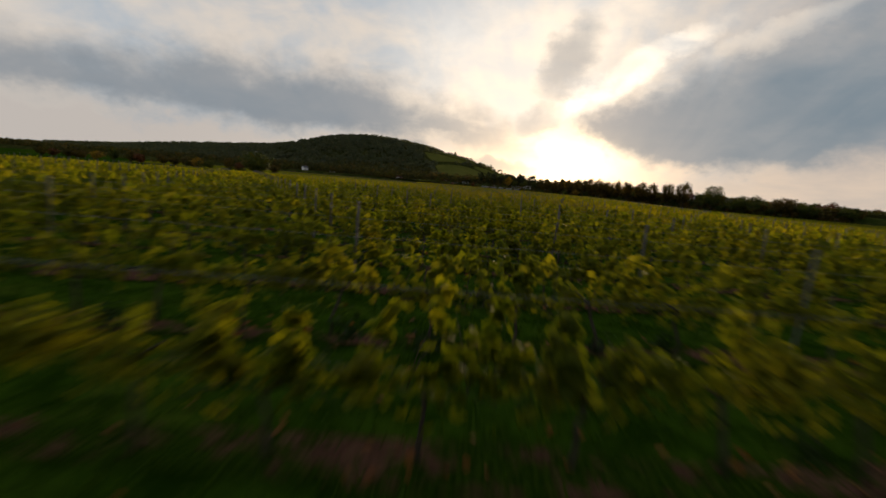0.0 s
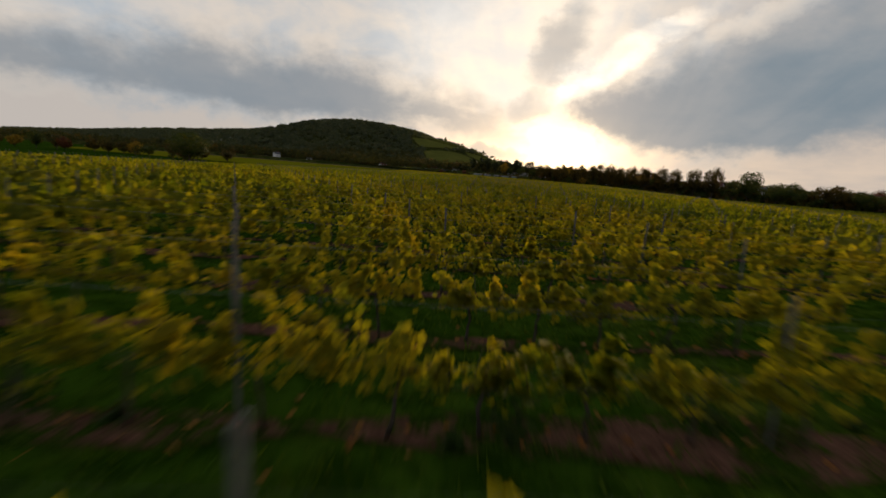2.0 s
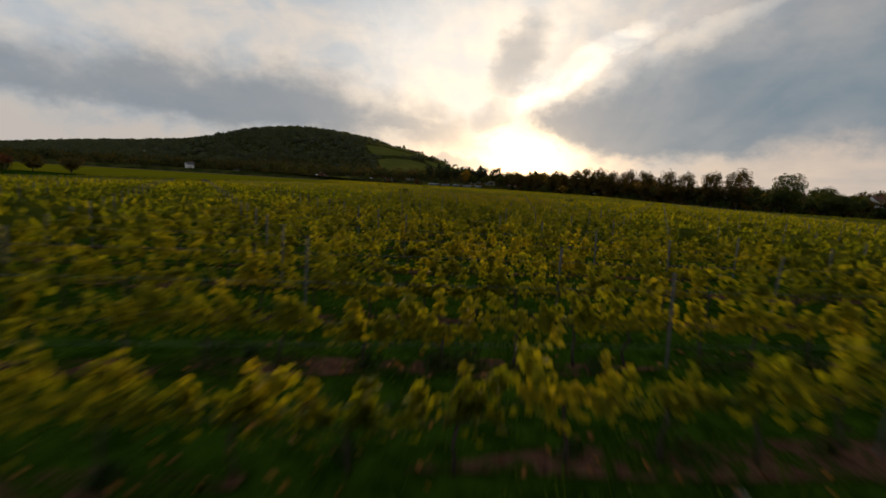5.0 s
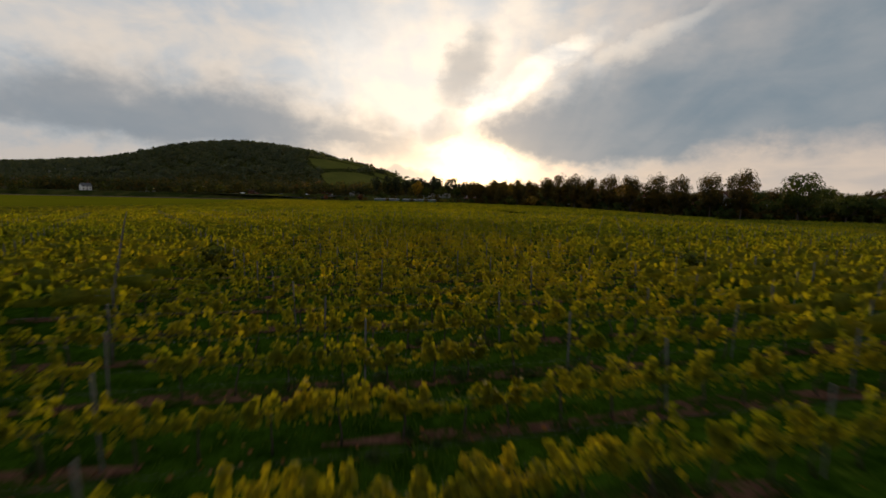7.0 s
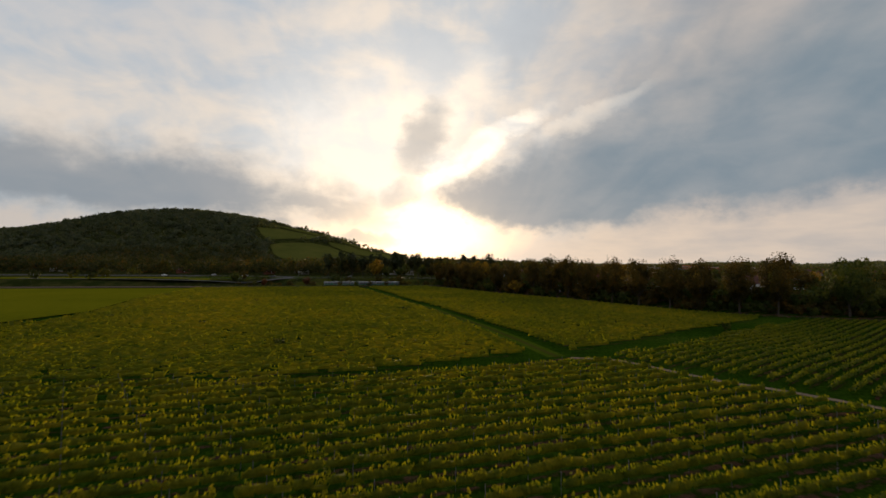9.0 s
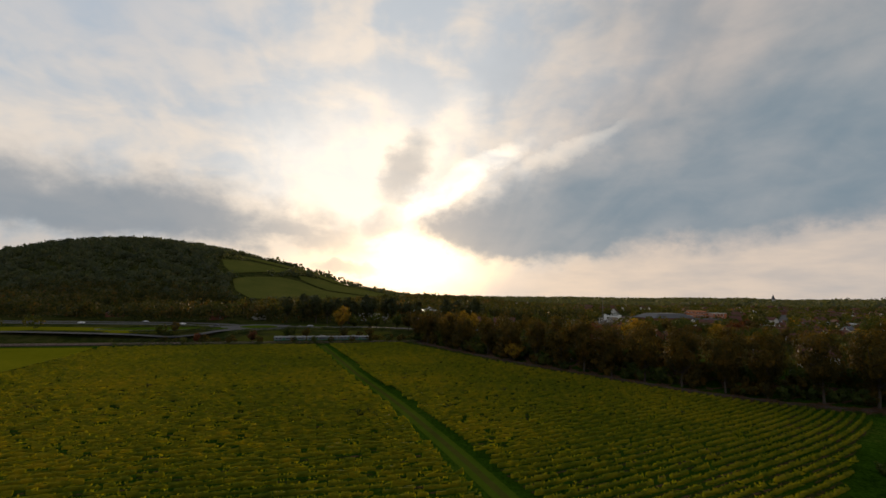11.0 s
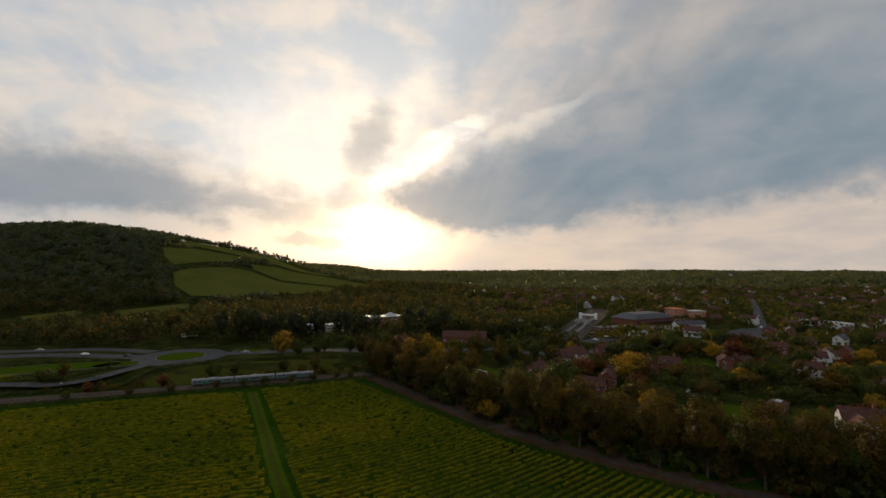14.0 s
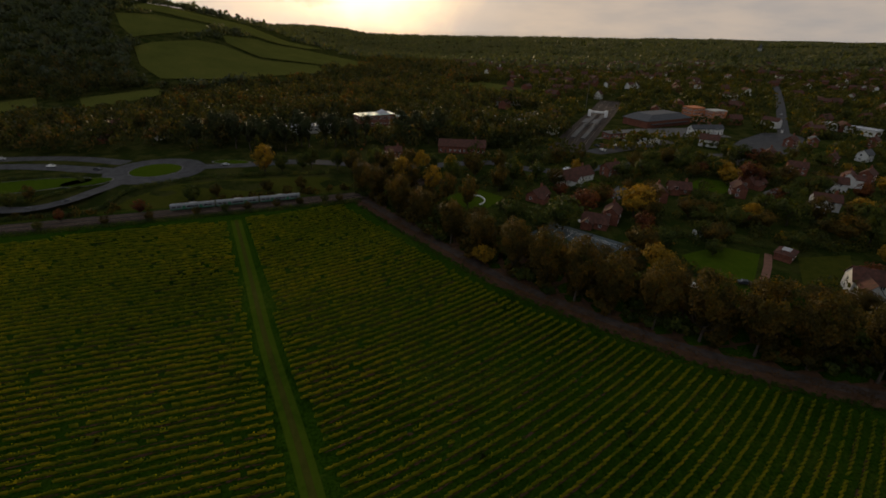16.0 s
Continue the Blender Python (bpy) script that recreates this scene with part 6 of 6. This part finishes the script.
sheet("car_park", [(128, 366), (160, 384), (196, 396), (198, 384), (165, 370), (136, 358)], ASPHALT, 0.045, "grey asphalt station car park", "car park")
sheet("junction", [(220, 367), (250, 392), (285, 414), (303, 412), (302, 396), (265, 361), (230, 346)], ASPHALT, 0.035, "wide grey asphalt road junction", "road", cell=10)
sheet("car_park", [(106, 462), (119, 486), (146, 506), (144, 488), (122, 463)], CONCRETE2, 0.06, "pale empty car park among trees", "car park", cell=8)
flat_building("sports_hall", "long low white-roofed hall", 34, 10, 4.2, RENDERED, ZINC, lie(356, 414, -70), 1, 4.0)
for x, y, t in ((93, 467, 10), (98, 458, 40), (103, 452, 20)):
    tent = thing("marquee", "small white marquee beside a car park", "marquee", lie(x, y, t), "marquees")
    part("side", Shape().box(-4, 4, -3, 3, -0.2, 2.3).mesh("side", RENDERED), tent)
    part("top", Shape().prism([(-4.2, -3.2), (4.2, -3.2), (4.2, 3.2), (-4.2, 3.2)], 2.3, 4.2, 0.35).mesh("top", PAINTW), tent)
sheet("yard", [(150, 398), (196, 430), (245, 432), (250, 400), (200, 402)], CONCRETE2, 0.04, "grey paved yard beside the shops", "yard")


# ---- cars ----
def car_meshes(mat):
    s = Shape()
    prof = [(-2.1, 0.35), (-2.15, 0.75), (-1.9, 0.92), (-1.35, 0.98), (-0.75, 1.42), (0.75, 1.45), (1.45, 1.0), (2.0, 0.9), (2.12, 0.6), (2.08, 0.35)]
    n = len(prof)
    V = [(x, -0.86 + (0.12 if z > 1.1 else 0), z) for x, z in prof] + [(x, 0.86 - (0.12 if z > 1.1 else 0), z) for x, z in prof]
    s.add(V, [tuple(range(n)), tuple(range(2 * n - 1, n - 1, -1))] + [((k + 1) % n, k, n + k, n + (k + 1) % n) for k in range(n)])
    gl = Shape().add([(-1.28, -0.70, 1.03), (-0.74, -0.64, 1.39), (-0.74, 0.64, 1.39), (-1.28, 0.70, 1.03), (-1.31, -0.70, 1.05), (-0.77, -0.64, 1.41), (-0.77, 0.64, 1.41), (-1.31, 0.70, 1.05)], [(0, 1, 2, 3), (4, 7, 6, 5), (0, 4, 5, 1), (2, 6, 7, 3)])
    gl2 = Shape().add([(1.38, -0.70, 1.04), (0.76, -0.64, 1.42), (0.76, 0.64, 1.42), (1.38, 0.70, 1.04), (1.41, -0.70, 1.06), (0.79, -0.64, 1.44), (0.79, 0.64, 1.44), (1.41, 0.70, 1.06)], [(3, 2, 1, 0), (5, 6, 7, 4), (1, 5, 4, 0), (3, 7, 6, 2)])
    side = Shape().box(-1.0, 1.0, -0.80, 0.80, 1.02, 1.30)
    wheel = Shape()
    ring = [(0.32 * math.cos(k * math.pi / 6), 0.32 + 0.32 * math.sin(k * math.pi / 6)) for k in range(12)]
    wheel.add([(x, -0.1, z) for x, z in ring] + [(x, 0.1, z) for x, z in ring], [tuple(range(12)), tuple(range(23, 11, -1))] + [((k + 1) % 12, k, 12 + k, 12 + (k + 1) % 12) for k in range(12)])
    return s.mesh("body", mat), gl.mesh("windscreen", GLASS), gl2.mesh("rear_window", GLASS), side.mesh("side_window", GLASS), wheel.mesh("wheel", RUBBER)


CARS = {}
for label, mat in (("white", PAINTW), ("dark grey", SLATE), ("silver", ZINC), ("red", BRICK)):
    me = car_meshes(mat)
    c = thing("car", label + " hatchback car on asphalt", "car", pose(0, 0, -40), "cars")
    for name, m in zip(("body", "windscreen", "rear_window", "side_window"), me):
        part(name, m, c)
    c.scale = (0.85, 0.85, 0.85)
    for x in (-1.3, 1.3):
        for y in (-0.78, 0.78):
            part("wheel", me[4], c, at=(x, y, 0))
    CARS[label] = [c, False]


def car(label, x, y, turn, up=0.075):
    c, used = CARS[label]
    m = lie(x, y, turn, up)
    if not used:
        c.matrix_world = m @ Matrix.Diagonal((0.85, 0.85, 0.85, 1))
        CARS[label][1] = True
        return c
    return copy_thing(c, m)


for row in range(3):
    for k in range(10):
        if random.random() < 0.75:
            car(random.choice(("white", "dark grey", "silver", "red", "silver")), 136 + k * 5.0 + row * 3, 364.5 + k * 2.6 + row * 6.5, 118 + random.uniform(-3, 3))
for lab, x, y, t in (("white", -142, 346, 5), ("dark grey", -119, 340, -10), ("dark grey", -122, 295.5, 8), ("dark grey", -111, 301, 30), ("silver", -64, 345, 0), ("white", -200, 343, 6), ("silver", -172, 360, 3),
                     ("silver", 90, 330, -35), ("white", 104, 329, 20), ("silver", 150, 341, 20), ("dark grey", 232, 356, 35), ("white", 300, 414, 49), ("silver", 360, 483, 50),
                     ("white", 96, 214, -30), ("silver", 62, 232, -50), ("white", 84, 262, 20), ("dark grey", 112, 214, -25), ("white", 120, 246, 40)):
    car(lab, x, y, t)

# ---- gardens next to the avenue ----
court = thing("tennis_court", "dark grey-green tennis court with white lines", "tennis court", lie(77.5, 245, -49, 0.05))
part("surface", Shape().box(-17, 17, -8.2, 8.2, -0.3, 0.02).mesh("surface", COURT), court)
for x0, x1, y0, y1 in ((-11.9, 11.9, -5.5, -5.4), (-11.9, 11.9, 5.4, 5.5), (-11.9, -11.8, -5.4, 5.4), (11.8, 11.9, -5.4, 5.4), (-11.8, 11.8, -4.15, -4.07), (-11.8, 11.8, 4.07, 4.15),
                       (-6.45, -6.35, -4.07, 4.07), (6.35, 6.45, -4.07, 4.07), (-6.35, 6.35, -0.05, 0.05)):
    part("line", Shape().box(x0, x1, y0, y1, 0.02, 0.03).mesh("line", PAINTW), court, "white painted line")
for y in (-6.2, 6.2):
    part("net_post", Shape().tube([(0, y, 0), (0, y, 1.1)], [0.05, 0.05], 6).mesh("net_post", STEEL), court)
part("net", Shape().box(-0.015, 0.015, -6.15, 6.15, 0.05, 1.0).mesh("net", RUBBER), court)
hedge([(64, 252), (84, 227), (93, 233)], 1.6, 2.0, "dark hedge round the tennis court")
hut = thing("garden_pavilion", "low garden pavilion with a shallow brown roof", "pavilion", lie(137, 228, 35))
part("wall", Shape().box(-3.2, 3.2, -2.4, 2.4, -0.3, 2.3).mesh("wall", BRICK), hut)
part("roof", Shape().prism([(-3.6, -2.8), (3.6, -2.8), (3.6, 2.8), (-3.6, 2.8)], 2.3, 3.1, 0.55).mesh("roof", ROOFT), hut)
part("skylight", Shape().box(-1.5, 1.5, -1.2, 1.2, 3.1, 3.25, 0.05).mesh("skylight", ZINC), hut, "pale roof light panel")
for x in (-1.8, 1.8):
    o = part("window", WIN[0], hut, at=pose(x, -2.4, 0.8))
    part("pane", WIN[1], o)
part("door", DOOR, hut, at=pose(0, -2.4, 0))
road("garden_path", [(134, 231), (127, 223), (119, 215), (112, 208)], 2.2, PATH_RED, "reddish paved garden path", "path", 0.06)
sheet("lawn", [(105, 233), (122, 238), (131, 231), (116, 215), (103, 220)], LAWN, 0.05, "mown garden lawn", "lawn", cell=6)
sheet("lawn", [(142, 228), (161, 228), (146, 212), (128, 211)], LAWN2, 0.05, "dry olive garden lawn", "lawn", cell=6)
sheet("lawn", [(34, 289), (51, 304), (62, 290), (47, 273), (37, 280)], LAWN, 0.05, "mown garden lawn with a curved wall", "lawn", cell=6)
sheet("lawn", [(150, 300), (166, 312), (178, 300), (160, 288)], LAWN, 0.05, "mown garden lawn between hedges", "lawn", cell=6)
sheet("lawn", [(108, 300), (96, 312), (104, 322), (118, 306)], LAWN, 0.05, "small mown garden lawn", "lawn", cell=6)
sheet("terrace", [(180, 289), (192, 295), (195, 286), (178, 279)], CONCRETE2, 0.06, "pale flat paved terrace", "terrace", cell=8)
sheet("drive", [(105, 288), (118, 302), (123, 298), (110, 284)], CONCRETE2, 0.06, "pale paved drive before houses", "drive", cell=6)
wall_me = Shape()
for k in range(16):
    a0, a1 = radians(200 + k * 9), radians(209 + k * 9)
    wall_me.add([(r * math.cos(a), r * math.sin(a), z) for a in (a0, a1) for r in (6.5, 6.9) for z in (-0.1, 0.55)], [(0, 1, 3, 2), (4, 6, 7, 5), (0, 4, 5, 1), (2, 3, 7, 6), (1, 5, 7, 3)])
thing("garden_wall", "low curved pale garden wall on a lawn", "wall", lie(46, 288, 100), me=wall_me.mesh("garden_wall", RENDERED))
hedge([(100, 236), (112, 246), (126, 242), (136, 236)], 1.6, 2.0, "dark hedge behind a lawn")
hedge([(142, 231), (152, 234), (166, 230)], 1.5, 2.0, "dark hedge behind a lawn")
hedge([(66, 236), (86, 222), (100, 214)], 2.0, 2.2, "dark hedge along the lane")
hedge([(140, 290), (158, 282), (182, 302)], 1.5, 1.8, "dark hedge between gardens")
hedge([(30, 296), (48, 312), (70, 298)], 1.5, 1.8, "dark hedge round a garden")
sh = thing("shed", "small white garden shed with a pitched roof", "shed", lie(120, 247, 30))
part("wall", gabled(3.2, 2.6, 2.0, 2.9).mesh("wall", RENDERED), sh)
part("roof", slopes(3.2, 2.6, 2.0, 2.9, 0.2, 0.08).mesh("roof", ZINC), sh)
# spire on the skyline
ch = thing("church", "church tower with a spire on the far ridge", "church", lie(1290, 1640, 20))
part("tower", Shape().box(-5, 5, -5, 5, -1, 13).mesh("tower", CONCRETE), ch)
part("spire", Shape().prism([(-5, -5), (5, -5), (5, 5), (-5, 5)], 13, 30, 0.03).mesh("spire", SLATE), ch)
# weeds and bushes that stand out dark among the vines
random.seed(77)
for x, y, s in ((-30, 90, .5), (80, 125, .5), (-50, 213, .4), (-20, 150, .35), (-70, 180, .4), (-60, 120, .4), (30, 160, .35), (10, 190, .3), (55, 170, .35), (-9, -26, .5), (22, -20, .45), (34, 0, .4), (-40, 40, .4), (20, 120, .3), (-85, 240, .35)):
    plant(SHRUB[0], x, y, "dark bramble bush among the vines", "bush", "bushes among the vines", s, name="bush")

random.seed(47)
for _ in range(34):
    x, y = random.uniform(-95, 60), random.uniform(125, 250)
    if bool(inside(np.array(x), np.array(y), WEST[0])) or bool(inside(np.array(x), np.array(y), NORTH[0])):
        plant(SHRUB[0], x, y, "dark bramble bush among the vines", "bush", "bushes among the vines", random.uniform(0.22, 0.42), name="bush")

# grass between the railway and the road, fallen leaves under the avenue
sheet("paddock", [(-150, 281), (-118, 288), (-60, 302), (-8, 313), (-2, 320), (-16, 326), (-53, 322), (-76, 316), (-90, 305), (-99, 293), (-122, 286)], LAWN2, 0.05, "rough olive grass between railway and road", "field", cell=8)
road("leaf_litter", offset_line(EDGE[:-1], 13.5), 13.0, LITTER, "brown fallen leaves under the avenue", "ground", 0.07, 5)


def build_avenue_leaves():
    """Drifts of fallen leaves and tufts of long grass along the foot of the avenue."""
    line = np.array(smooth_line(offset_line(EDGE[:-1], 4.6), 1.0))[:, :2]
    n = 60000
    k = rng.integers(0, len(line), n)
    x, y = line[k, 0] + rng.normal(0, 3.0, n), line[k, 1] + rng.normal(0, 3.0, n)
    drift = 0.5 + 0.5 * np.sin(x * 0.55 + 1.4 * np.sin(y * 0.31)) * np.sin(y * 0.6 + 1.2 * np.sin(x * 0.27))
    ok = rng.uniform(size=n) < 0.15 + drift ** 2
    x, y = x[ok], y[ok]
    V, F = leaves(np.c_[x, y, height(x, y) + 0.13], rng.uniform(0.08, 0.17, len(x)), 0.0, np.tile((0.0, 0.0, 1.0), (len(x), 1)))
    thing("fallen_leaves", "drifts of brown fallen leaves along the avenue lane", "leaves", kind="stuff", me=npmesh("avenue_leaves", V, F, LITTER_LEAF))
    verge = np.array(smooth_line(offset_line(EDGE[:-1], 0.2), 0.5))[:, :2]
    m, b = 900, 26
    k = rng.integers(0, len(verge), m)
    cx, cy = verge[k, 0] + rng.normal(0, 0.5, m), verge[k, 1] + rng.normal(0, 0.5, m)
    r = rng.uniform(0.2, 0.6, m)
    d = rng.normal(0, 0.5, (m, b, 3)) * r[:, None, None]
    C = np.stack([cx[:, None] + d[..., 0], cy[:, None] + d[..., 1], (height(cx, cy) + 0.1)[:, None] + np.abs(d[..., 2])], -1)
    V, F = leaves(C.reshape(-1, 3), rng.uniform(0.08, 0.16, m * b), 0.3)
    thing("long_grass", "ragged tufts of long grass at the end of the vine rows", "grass", kind="stuff", me=npmesh("long_grass", V, F, BLADE))


build_avenue_leaves()
